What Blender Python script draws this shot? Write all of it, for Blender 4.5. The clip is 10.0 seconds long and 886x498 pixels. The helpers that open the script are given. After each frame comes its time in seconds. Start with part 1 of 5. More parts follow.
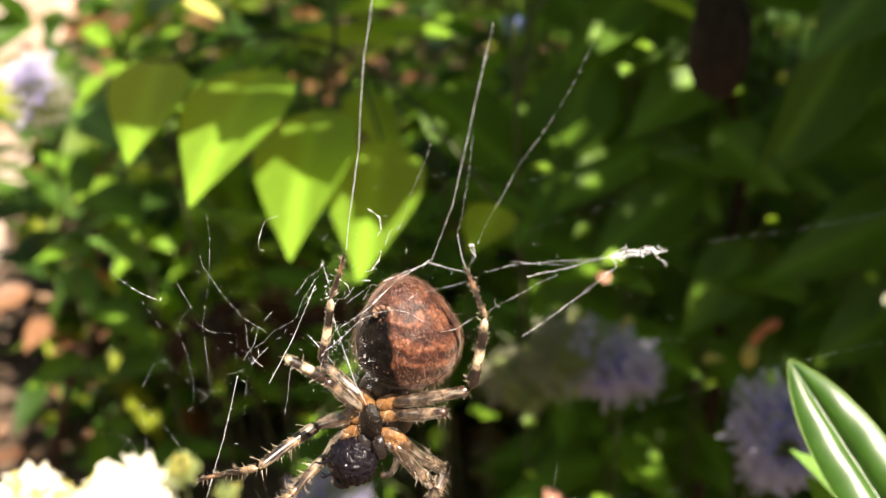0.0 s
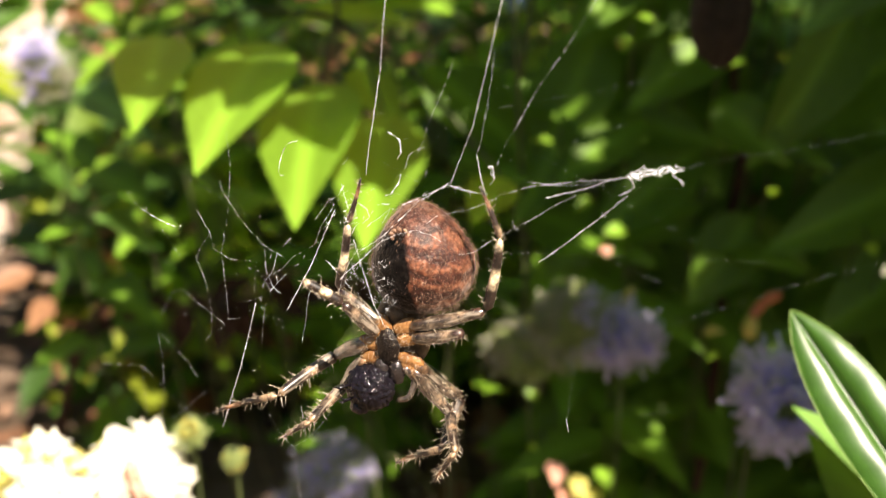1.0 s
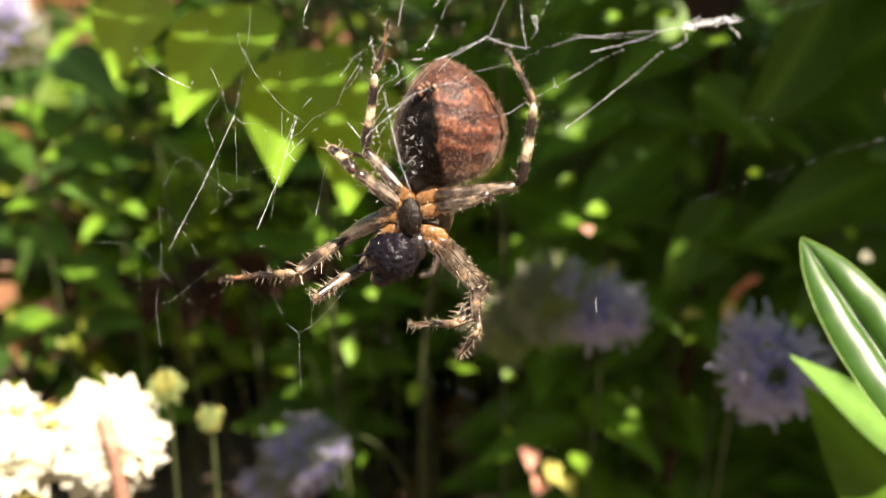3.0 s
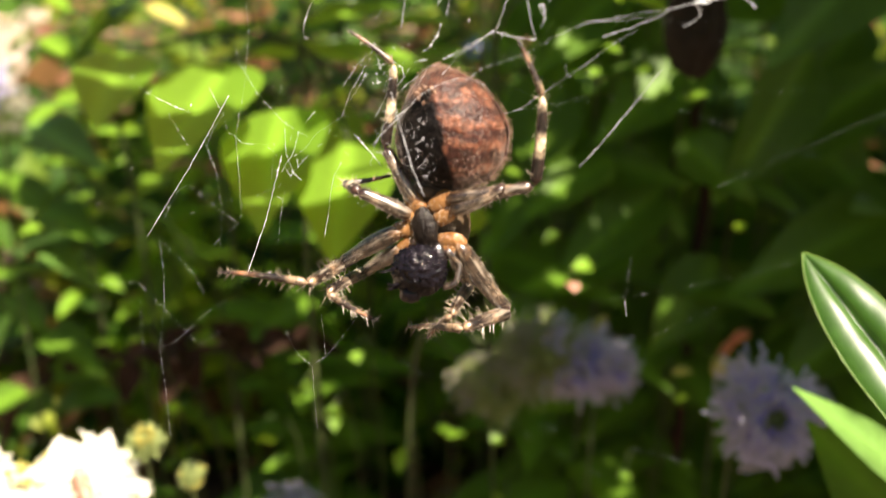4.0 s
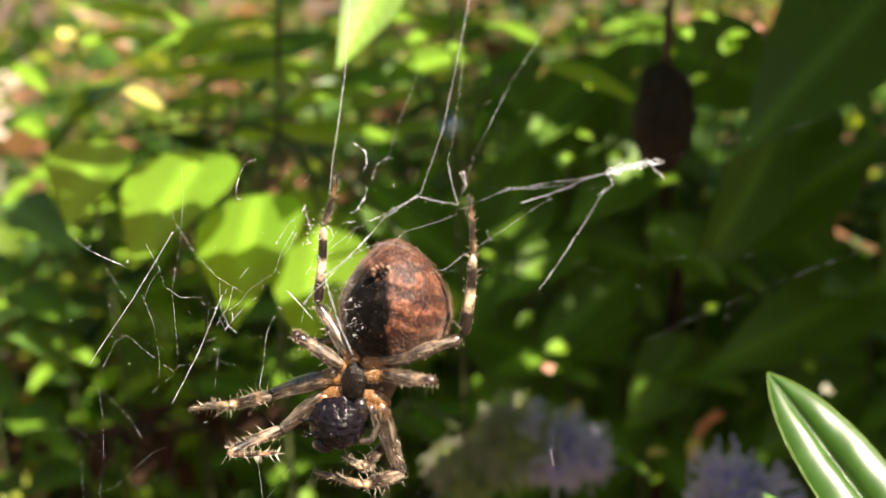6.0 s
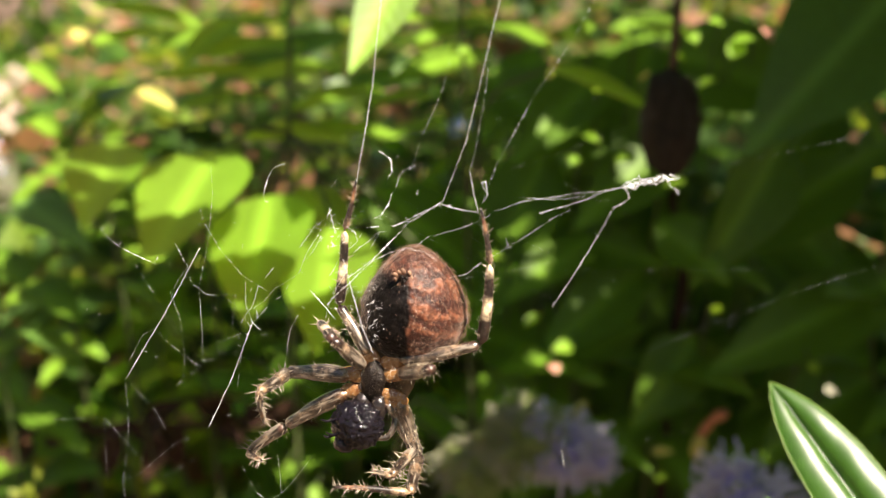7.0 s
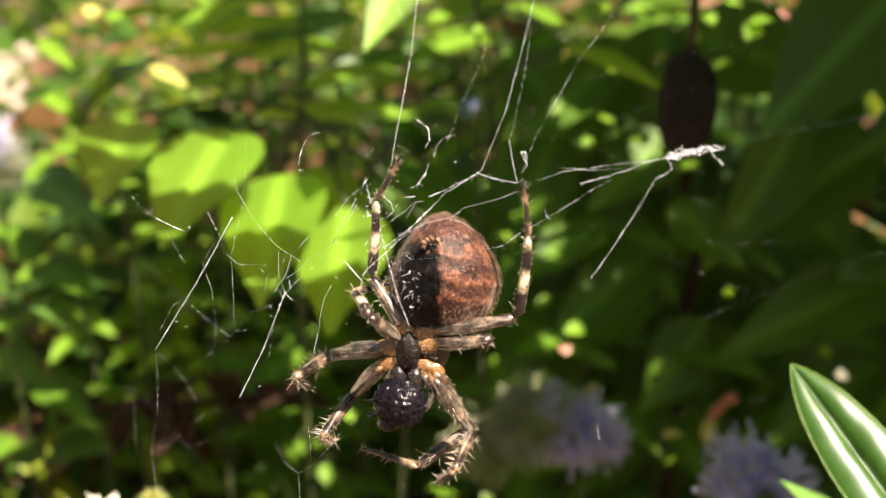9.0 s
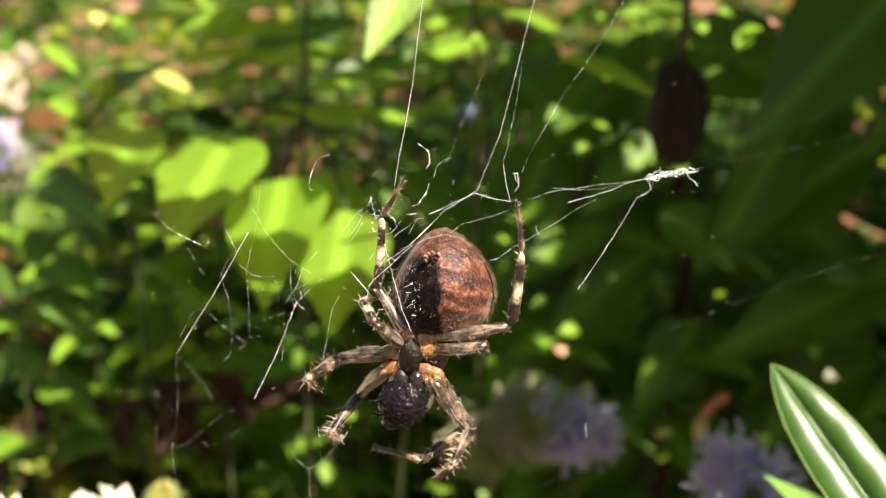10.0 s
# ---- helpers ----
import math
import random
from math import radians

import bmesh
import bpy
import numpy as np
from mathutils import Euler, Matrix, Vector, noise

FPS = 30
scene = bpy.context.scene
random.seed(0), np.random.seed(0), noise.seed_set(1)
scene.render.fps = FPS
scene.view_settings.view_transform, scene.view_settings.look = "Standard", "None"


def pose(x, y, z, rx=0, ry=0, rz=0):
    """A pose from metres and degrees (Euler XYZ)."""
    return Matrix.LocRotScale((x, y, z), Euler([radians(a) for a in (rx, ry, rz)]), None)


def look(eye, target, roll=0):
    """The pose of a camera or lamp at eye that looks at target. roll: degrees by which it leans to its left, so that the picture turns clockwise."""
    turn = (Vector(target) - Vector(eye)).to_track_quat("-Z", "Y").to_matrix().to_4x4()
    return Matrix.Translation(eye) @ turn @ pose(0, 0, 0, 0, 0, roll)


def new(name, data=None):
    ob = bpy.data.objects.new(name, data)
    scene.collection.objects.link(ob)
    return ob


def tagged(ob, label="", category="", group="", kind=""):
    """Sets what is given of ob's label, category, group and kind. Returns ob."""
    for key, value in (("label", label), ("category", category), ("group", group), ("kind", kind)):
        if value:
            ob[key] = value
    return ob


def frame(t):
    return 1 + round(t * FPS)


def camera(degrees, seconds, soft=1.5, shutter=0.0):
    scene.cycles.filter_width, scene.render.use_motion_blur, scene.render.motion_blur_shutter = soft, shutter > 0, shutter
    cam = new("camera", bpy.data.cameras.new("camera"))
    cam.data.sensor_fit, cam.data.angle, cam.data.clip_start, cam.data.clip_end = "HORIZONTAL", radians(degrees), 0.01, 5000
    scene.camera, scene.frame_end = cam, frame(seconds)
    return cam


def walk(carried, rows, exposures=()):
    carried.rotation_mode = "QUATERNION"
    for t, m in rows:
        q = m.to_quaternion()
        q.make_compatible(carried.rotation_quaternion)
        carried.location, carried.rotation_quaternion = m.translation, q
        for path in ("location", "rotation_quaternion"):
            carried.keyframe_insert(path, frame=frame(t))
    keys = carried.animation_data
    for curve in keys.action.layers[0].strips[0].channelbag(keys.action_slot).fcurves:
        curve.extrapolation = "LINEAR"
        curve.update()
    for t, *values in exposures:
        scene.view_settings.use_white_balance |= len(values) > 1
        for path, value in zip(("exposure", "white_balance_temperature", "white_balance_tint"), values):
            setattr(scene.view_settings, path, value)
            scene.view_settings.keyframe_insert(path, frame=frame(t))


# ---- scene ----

# ---------------------------------------------------------------- camera
cam = camera(48.5, 10.0, soft=1.1, shutter=0.4)
cam.data.dof.use_dof, cam.data.dof.focus_distance, cam.data.dof.aperture_fstop = True, 0.092, 27.0
PATH = [
    (0.0, (0.01322, 0.01017, 0.40945), -23.023, -2.236, 2.735),
    (0.5, (0.01330, 0.00722, 0.40874), -23.244, -2.156, 2.802),
    (1.0, (0.01228, 0.00653, 0.40596), -23.718, -2.449, 2.767),
    (1.5, (0.01086, 0.00857, 0.40325), -23.926, -1.952, 2.104),
    (2.0, (0.01029, 0.00914, 0.40039), -24.075, -1.296, 1.611),
    (3.5, (0.00502, 0.00440, 0.38731), -20.863, -0.317, -0.262),
    (4.0, (0.00475, 0.00675, 0.38325), -17.917, -0.843, -0.969),
    (4.5, (0.00511, 0.00998, 0.38693), -15.626, -0.712, -1.588),
    (5.0, (0.00620, 0.01027, 0.38998), -14.341, -0.574, -2.269),
    (5.5, (0.00600, 0.00951, 0.39078), -14.503, -0.595, -2.404),
    (7.0, (0.00506, 0.00499, 0.39525), -15.157, -0.341, -1.998),
    (7.5, (0.00389, 0.00499, 0.39596), -15.377, -0.204, -1.732),
    (8.0, (0.00287, 0.00532, 0.39430), -15.784, -0.103, -1.513),
    (8.5, (0.00286, 0.00513, 0.39447), -16.239, -0.003, -1.556),
    (9.0, (0.00309, 0.00559, 0.39442), -16.171, 0.105, -1.649),
    (9.5, (0.00297, 0.00311, 0.39703), -16.183, 0.058, -1.591),
    (10.0, (0.00266, -0.00118, 0.39717), -16.160, 0.260, -1.800),
]


def eye_pose(eye, pitch, roll, yaw):
    """Yaw about the vertical, then pitch, then roll to the left about the line of sight."""
    return Matrix.Translation(eye) @ pose(0, 0, 0, 0, 0, yaw) @ pose(0, 0, 0, 90 + pitch) @ pose(0, 0, 0, 0, 0, roll)


walk(cam, [(t, eye_pose(e, p, r, y)) for t, e, p, r, y in PATH], [(0.0, 1.54, 7000, 18), (10.0, 1.54, 7000, 18)])

# ---------------------------------------------------------------- light
SUN = Vector((0.35, -0.45, 0.82)).normalized()
world = bpy.data.worlds.new("sky")
scene.world = world
world.use_nodes = True
wn = world.node_tree
sky = wn.nodes.new("ShaderNodeTexSky")
sky.sky_type, sky.sun_disc = "NISHITA", False
sky.sun_elevation = math.asin(SUN.z)
sky.sun_rotation = math.atan2(SUN.x, SUN.y)
wn.nodes["Background"].inputs["Strength"].default_value = 0.035
wn.links.new(sky.outputs["Color"], wn.nodes["Background"].inputs["Color"])
sun = new("sun", bpy.data.lights.new("sun", "SUN"))
sun.data.energy, sun.data.angle, sun.data.color = 5.0, radians(0.55), (1.0, 0.94, 0.80)
sun.matrix_basis = look(SUN * 3, (0, 0, 0))

# ---------------------------------------------------------------- material helpers
MM = 0.001


class Mat:
    """A small wrapper to write node materials in few lines."""

    def __init__(self, name, rough=0.6, spec=0.5):
        self.m = bpy.data.materials.new(name)
        self.m.use_nodes = True
        self.n, self.l = self.m.node_tree.nodes, self.m.node_tree.links
        self.b = self.n["Principled BSDF"]
        self.b.inputs["Roughness"].default_value = rough
        self.b.inputs["Specular IOR Level"].default_value = spec
        self.tc = self.n.new("ShaderNodeTexCoord")

    def link(self, a, b):
        self.l.new(a, b)
        return self

    def noise(self, scale, detail=4.0, space="Object", rough=0.6, dist=0.0):
        n = self.n.new("ShaderNodeTexNoise")
        n.inputs["Scale"].default_value, n.inputs["Detail"].default_value = scale, detail
        n.inputs["Roughness"].default_value, n.inputs["Distortion"].default_value = rough, dist
        self.l.new(self.tc.outputs[space], n.inputs["Vector"])
        return n.outputs["Fac"]

    def ramp(self, fac, stops, mode="LINEAR"):
        r = self.n.new("ShaderNodeValToRGB")
        r.color_ramp.interpolation = mode
        e = r.color_ramp.elements
        while len(e) < len(stops):
            e.new(0.5)
        for k, (p, c) in zip(e, stops):
            k.position, k.color = p, (*c, 1) if len(c) == 3 else c
        self.l.new(fac, r.inputs["Fac"])
        return r.outputs["Color"]

    def mix(self, fac, a, b, mode="MIX"):
        x = self.n.new("ShaderNodeMix")
        x.data_type, x.blend_type = "RGBA", mode
        for v, i in ((fac, 0), (a, 6), (b, 7)):
            if isinstance(v, (int, float)):
                x.inputs[i].default_value = v
            elif isinstance(v, tuple):
                x.inputs[i].default_value = (*v, 1)
            else:
                self.l.new(v, x.inputs[i])
        return x.outputs[2]

    def math(self, op, a, b=0.0):
        x = self.n.new("ShaderNodeMath")
        x.operation = op
        for v, i in ((a, 0), (b, 1)):
            if isinstance(v, (int, float)):
                x.inputs[i].default_value = v
            else:
                self.l.new(v, x.inputs[i])
        return x.outputs[0]

    def axis(self, which, space="Object"):
        s = self.n.new("ShaderNodeSeparateXYZ")
        self.l.new(self.tc.outputs[space], s.inputs[0])
        return s.outputs[which]

    def rand(self):
        return self.n.new("ShaderNodeObjectInfo").outputs["Random"]

    def island(self):
        return self.n.new("ShaderNodeNewGeometry").outputs["Random Per Island"]

    def colour(self, c):
        self.l.new(c, self.b.inputs["Base Color"])
        return self

    def bump(self, height, strength, distance):
        k = self.n.new("ShaderNodeBump")
        k.inputs["Strength"].default_value, k.inputs["Distance"].default_value = strength, distance
        self.l.new(height, k.inputs["Height"])
        self.l.new(k.outputs[0], self.b.inputs["Normal"])
        return self

    def thin(self, colour, amount):
        """Light that shines through a blade or a petal."""
        t = self.n.new("ShaderNodeBsdfTranslucent")
        s = self.n.new("ShaderNodeMixShader")
        s.inputs[0].default_value = amount
        if isinstance(colour, tuple):
            t.inputs[0].default_value = (*colour, 1)
        else:
            self.l.new(colour, t.inputs[0])
        self.l.new(self.b.outputs[0], s.inputs[1])
        self.l.new(t.outputs[0], s.inputs[2])
        self.l.new(s.outputs[0], self.n["Material Output"].inputs["Surface"])
        return self


def leaf_material(name, dark, light, shine, through_colour, amount=0.35, rough=0.45, per_island=False, veins=1.0):
    k = Mat(name, rough, shine)
    vary = k.island() if per_island else k.rand()
    base = k.mix(k.math("ADD", k.math("MULTIPLY", vary, 0.6), k.math("MULTIPLY", k.noise(90, 3), 0.4)), dark, light)
    x = k.math("ABSOLUTE", k.axis(0))
    rib = k.ramp(x, [(0.0, (0.55, 0.55, 0.55)), (0.0009, (0, 0, 0))])
    blotch = k.ramp(k.noise(500, 5), [(0.35, (0.75, 0.75, 0.75)), (0.7, (1.1, 1.1, 1.1))])
    c = k.mix(1.0, base, blotch, "MULTIPLY")
    if not per_island:
        if veins:
            c = k.mix(rib, c, tuple(min(1, v * 1.9) for v in light))
        w = k.n.new("ShaderNodeTexWave")
        w.inputs["Scale"].default_value, w.inputs["Distortion"].default_value = 75, 1.5
        m = k.n.new("ShaderNodeCombineXYZ")
        k.link(k.math("SUBTRACT", k.axis(1), k.math("MULTIPLY", x, 0.9)), m.inputs[0]).link(m.outputs[0], w.inputs["Vector"])
        k.bump(k.math("ADD", k.math("MULTIPLY", w.outputs["Fac"], 0.6 * veins), k.math("MULTIPLY", k.noise(900, 3), 0.6)), 0.35 * max(veins, 0.25), 0.0004)
    return k.colour(c).thin(through_colour, amount).m


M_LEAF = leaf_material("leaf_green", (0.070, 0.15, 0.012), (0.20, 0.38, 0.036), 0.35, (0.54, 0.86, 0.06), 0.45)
# darker copy of the leaf green: shade on a leaf put into its colour
M_LEAF_SHADED = leaf_material("leaf_shaded_green", (0.058, 0.134, 0.010), (0.108, 0.214, 0.018), 0.3, (0.18, 0.38, 0.018), 0.25, 0.5)
M_LEAF_COOL = leaf_material("leaf_cool_green", (0.070, 0.155, 0.030), (0.12, 0.24, 0.048), 0.4, (0.18, 0.38, 0.04), 0.25, 0.45)
M_LEAF_WAX = leaf_material("leaf_waxy", (0.025, 0.085, 0.005), (0.045, 0.125, 0.008), 0.85, (0.12, 0.40, 0.01), 0.2, 0.36, veins=0.0)


def mixed_material():
    k = Mat("leaf_mixed", 0.5, 0.4)
    tint = [(0.0, (0.035, 0.085, 0.012)), (0.35, (0.06, 0.14, 0.015)), (0.6, (0.12, 0.20, 0.02)), (0.76, (0.26, 0.32, 0.03)), (0.86, (0.30, 0.15, 0.08)), (0.95, (0.20, 0.09, 0.045)), (0.98, (0.45, 0.30, 0.2))]
    c = k.ramp(k.island(), tint, "CONSTANT")
    c = k.mix(1.0, c, k.ramp(k.noise(260, 4), [(0.3, (0.65, 0.65, 0.65)), (0.7, (1.15, 1.15, 1.15))]), "MULTIPLY")
    return k.colour(c).thin(k.mix(1.0, c, (2.0, 2.0, 1.5), "MULTIPLY"), 0.35).m


M_LEAF_FAR = mixed_material()


def litter_material():
    k = Mat("dead_leaf", 0.75, 0.3)
    c = k.ramp(k.island(), [(0, (0.10, 0.045, 0.025)), (0.3, (0.32, 0.15, 0.08)), (0.6, (0.5, 0.30, 0.2)), (0.8, (0.62, 0.46, 0.34)), (1, (0.3, 0.22, 0.07))])
    return k.colour(k.mix(1.0, c, k.ramp(k.noise(300), [(0.3, (0.6, 0.6, 0.6)), (0.7, (1, 1, 1))]), "MULTIPLY")).m


def soil_material():
    k = Mat("soil", 0.95, 0.2)
    c = k.ramp(k.noise(14, 8), [(0.3, (0.035, 0.023, 0.015)), (0.5, (0.10, 0.065, 0.042)), (0.62, (0.20, 0.14, 0.10)), (0.75, (0.07, 0.05, 0.032))])
    c = k.mix(k.ramp(k.noise(120, 6), [(0.5, (0, 0, 0)), (0.72, (1, 1, 1))]), c, (0.30, 0.22, 0.16))
    return k.colour(c).bump(k.noise(160, 8), 0.9, 0.01).m


def plain(name, dark, light, rough, scale, spec=0.5, bump=0.0, dist=0.0002):
    k = Mat(name, rough, spec)
    k.colour(k.ramp(k.noise(scale, 6), [(0.3, dark), (0.7, light)]))
    if bump:
        k.bump(k.noise(scale * 2.5, 5), bump, dist)
    return k.m


def petal(name, base, tip, shine):
    k = Mat(name, 0.55, 0.4)
    c = k.mix(k.math("MULTIPLY", k.island(), 0.8), base, tip)
    return k.colour(c).thin(shine, 0.35).m


def gravel_material():
    k = Mat("gravel", 0.9, 0.3)
    c = k.ramp(k.noise(45, 7), [(0.32, (0.22, 0.14, 0.09)), (0.5, (0.62, 0.50, 0.40)), (0.68, (0.80, 0.70, 0.60))])
    c = k.mix(k.ramp(k.noise(9, 5), [(0.52, (0, 0, 0)), (0.62, (0.8, 0.8, 0.8))]), c, (0.48, 0.24, 0.14))
    return k.colour(c).bump(k.noise(160, 8), 0.9, 0.01).m


M_LITTER, M_SOIL, M_GRAVEL = litter_material(), soil_material(), gravel_material()
M_STEM = plain("green_stem", (0.03, 0.05, 0.012), (0.08, 0.10, 0.03), 0.6, 200)
M_DEAD = plain("dead_brown", (0.022, 0.011, 0.007), (0.085, 0.042, 0.026), 0.8, 160, 0.2, 0.5, 0.0006)
M_TWIG = plain("brown_twig", (0.045, 0.025, 0.015), (0.13, 0.075, 0.045), 0.8, 300, 0.3, 0.6)
M_PURPLE = petal("purple_petal", (0.35, 0.31, 0.80), (0.64, 0.60, 0.97), (0.53, 0.48, 0.96))
M_STAMEN = petal("lilac_stamen", (0.68, 0.64, 0.84), (0.88, 0.86, 0.94), (0.78, 0.74, 0.90))
M_WHITE = petal("white_petal", (0.82, 0.78, 0.62), (0.88, 0.86, 0.76), (0.85, 0.83, 0.66))
M_BUD = petal("green_bud", (0.36, 0.46, 0.14), (0.58, 0.64, 0.30), (0.48, 0.58, 0.2))
M_YELLOW = petal("yellow_bud", (0.62, 0.56, 0.10), (0.72, 0.68, 0.25), (0.7, 0.6, 0.15))
M_FADED = petal("faded_petal", (0.36, 0.37, 0.24), (0.60, 0.58, 0.45), (0.44, 0.44, 0.30))
M_BLUE = petal("blue_petal", (0.14, 0.22, 0.7), (0.35, 0.45, 0.85), (0.3, 0.4, 0.85))
M_RUST = plain("rust_bract", (0.35, 0.10, 0.04), (0.62, 0.25, 0.12), 0.6, 400, 0.4, 0.3)
M_SALMON = plain("salmon_stalk", (0.48, 0.20, 0.14), (0.66, 0.34, 0.24), 0.55, 300)
M_MARGIN = plain("pale_margin", (0.14, 0.26, 0.04), (0.24, 0.36, 0.08), 0.4, 600)
M_POD = plain("brown_pod", (0.014, 0.011, 0.008), (0.046, 0.034, 0.024), 0.65, 260, 0.15, 0.9, 0.0012)

# ---------------------------------------------------------------- mesh helpers


def part(name, bm, material, parent=None, label="", smooth=True):
    me = bpy.data.meshes.new(name)
    bm.to_mesh(me)
    bm.free()
    if smooth:
        me.shade_smooth()
    me.materials.append(material)
    ob = new(name, me)
    ob.parent = parent
    return tagged(ob, label) if label else ob


def raw(name, verts, faces, material, parent=None, smooth=True):
    me = bpy.data.meshes.new(name)
    me.from_pydata(verts, [], faces)
    me.update()
    if smooth:
        me.shade_smooth()
    me.materials.append(material)
    ob = new(name, me)
    ob.parent = parent
    return ob


def empty(name, m, label, category, group=""):
    ob = new(name)
    ob.empty_display_size = 0.01
    ob.matrix_basis = m
    return tagged(ob, label, category, group)


def tube_data(points, radii, sides=6, closed_ends=True):
    """Vertices and faces of a round tube along points."""
    pts = [Vector(p) for p in points]
    verts, faces = [], []
    up = Vector((0.31, 0.22, 0.92))
    for i, p in enumerate(pts):
        d = (pts[min(i + 1, len(pts) - 1)] - pts[max(i - 1, 0)]).normalized()
        a = d.cross(up)
        a = (a if a.length > 1e-3 else d.cross(Vector((1, 0, 0)))).normalized()
        b = d.cross(a)
        r = radii[i] if isinstance(radii, (list, tuple)) else radii
        verts += [tuple(p + r * (a * math.cos(2 * math.pi * s / sides) + b * math.sin(2 * math.pi * s / sides))) for s in range(sides)]
    for i in range(len(pts) - 1):
        for s in range(sides):
            k = (s + 1) % sides
            faces.append((i * sides + s, i * sides + k, (i + 1) * sides + k, (i + 1) * sides + s))
    if closed_ends:
        faces.append(tuple(range(sides - 1, -1, -1)))
        faces.append(tuple((len(pts) - 1) * sides + s for s in range(sides)))
    return verts, faces


def join(pieces):
    verts, faces = [], []
    for v, f in pieces:
        o = len(verts)
        verts += v
        faces += [tuple(i + o for i in q) for q in f]
    return verts, faces


def smooth_line(points, n=6):
    """Catmull-Rom curve through points."""
    p = [Vector(q) for q in points]
    p = [2 * p[0] - p[1], *p, 2 * p[-1] - p[-2]]
    out = []
    for i in range(1, len(p) - 2):
        for k in range(n):
            t = k / n
            a, b, c, d = p[i - 1:i + 3]
            out.append(0.5 * (2 * b + (c - a) * t + (2 * a - 5 * b + 4 * c - d) * t * t + (3 * b - a - 3 * c + d) * t ** 3))
    return [*out, p[-2]]


def blob(centre, radii, turn=None, rough=0.0, seed=0, seg=16, rings=10, freq=1.0):
    """An ellipsoid with uneven skin, as data."""
    verts, faces = [], []
    turn = turn or Matrix.Identity(3)
    for i in range(rings + 1):
        th = math.pi * i / rings
        for s in range(seg):
            ph = 2 * math.pi * s / seg
            d = Vector((math.sin(th) * math.cos(ph), math.sin(th) * math.sin(ph), math.cos(th)))
            k = 1 + rough * noise.noise(d * 2.2 * freq + Vector((seed, 1.7 * seed, 0.3)))
            verts.append(tuple(Vector(centre) + turn @ Vector((d.x * radii[0] * k, d.y * radii[1] * k, d.z * radii[2] * k))))
    for i in range(rings):
        for s in range(seg):
            k = (s + 1) % seg
            faces.append((i * seg + s, (i + 1) * seg + s, (i + 1) * seg + k, i * seg + k))
    return verts, faces


def leaf_data(length, width, fold=0.25, droop=0.15, n=12, m=4, point=1.0, wave=0.0, twist=0.0, arch=0.0, bow=0.0):
    """A leaf blade along +y, normal +z: pointed tip, keeled midrib, drooping."""
    verts, faces = [], []
    for i in range(n + 1):
        t = i / n
        w = width / 2 * (math.sin(math.pi * t ** 0.72) ** 0.85 if t < 1 else 0) * (1 - 0.35 * point * t * t)
        w = max(w, width * 0.012)
        for j in range(-m, m + 1):
            s = j / m
            x = w * s
            z = fold * abs(x) - arch * x * x / w - droop * length * t * t + bow * length * t * (1 - t) + wave * width * math.sin(9 * t + 2 * s) * abs(s)
            a = twist * t
            verts.append((x * math.cos(a) - z * math.sin(a) * 0.3, length * t, z + x * math.sin(a)))
    k = 2 * m + 1
    for i in range(n):
        for j in range(2 * m):
            faces.append((i * k + j, i * k + j + 1, (i + 1) * k + j + 1, (i + 1) * k + j))
    return verts, faces


def aim(base, tip, facing):
    """The pose with +y from base to tip and +z near facing."""
    base, y = Vector(base), (Vector(tip) - Vector(base)).normalized()
    z = Vector(facing)
    z = (z - y * z.dot(y)).normalized()
    x = y.cross(z)
    m = Matrix((x, y, z)).transposed().to_4x4()
    m.translation = base
    return m


def blade(parent, base, tip, width, facing, material, label="", fold=0.25, droop=0.08, point=1.0, wave=0.0, name="leaf", arch=0.0):
    length = (Vector(tip) - Vector(base)).length
    v, f = leaf_data(length, width, fold, 0.0, bow=droop * 1.3, point=point, wave=wave, arch=arch, m=6, n=16)
    ob = raw(name, v, f, material, parent)
    ob.matrix_basis = (parent.matrix_basis.inverted() if parent else Matrix()) @ aim(base, tip, facing)
    return tagged(ob, label) if label else ob


def stalk(parent, points, r0, r1, material, name="stem", n=5):
    line = smooth_line(points, n)
    inv = parent.matrix_basis.inverted()
    v, f = tube_data([inv @ p for p in line], [r0 + (r1 - r0) * i / (len(line) - 1) for i in range(len(line))], 7)
    return raw(name, v, f, material, parent)


# ---------------------------------------------------------------- ground
GROUND = 0.08


def ground_height(x, y):
    r = math.hypot(x, y - 0.4)
    h = 0.018 * noise.noise(Vector((x * 9, (y - 0.4) * 9, 0))) + 0.006 * noise.noise(Vector((x * 40, (y - 0.4) * 40, 2)))
    return GROUND + h * (1 if r < 4 else 0.3) + 0.03 * max(0, min(r, 6) - 0.8)


def build_path():
    """A pale gravel path along the border."""
    n, m = 60, 24
    verts = []
    for i in range(n + 1):
        y = 0.15 + 3.4 * i / n
        edge = -0.17 - 0.31 * y + 0.03 * noise.noise(Vector((y * 6, 3, 0)))
        for j in range(m + 1):
            x = edge - 1.1 * j / m
            verts.append((x, y, ground_height(x, y) + 0.006 + 0.004 * min(1, j)))
    k = m + 1
    faces = [(i * k + j + 1, i * k + j, (i + 1) * k + j, (i + 1) * k + j + 1) for i in range(n) for j in range(m)]
    tagged(raw("path", verts, faces, M_GRAVEL), "pale pinkish gravel path in full sun", "path", kind="structure")


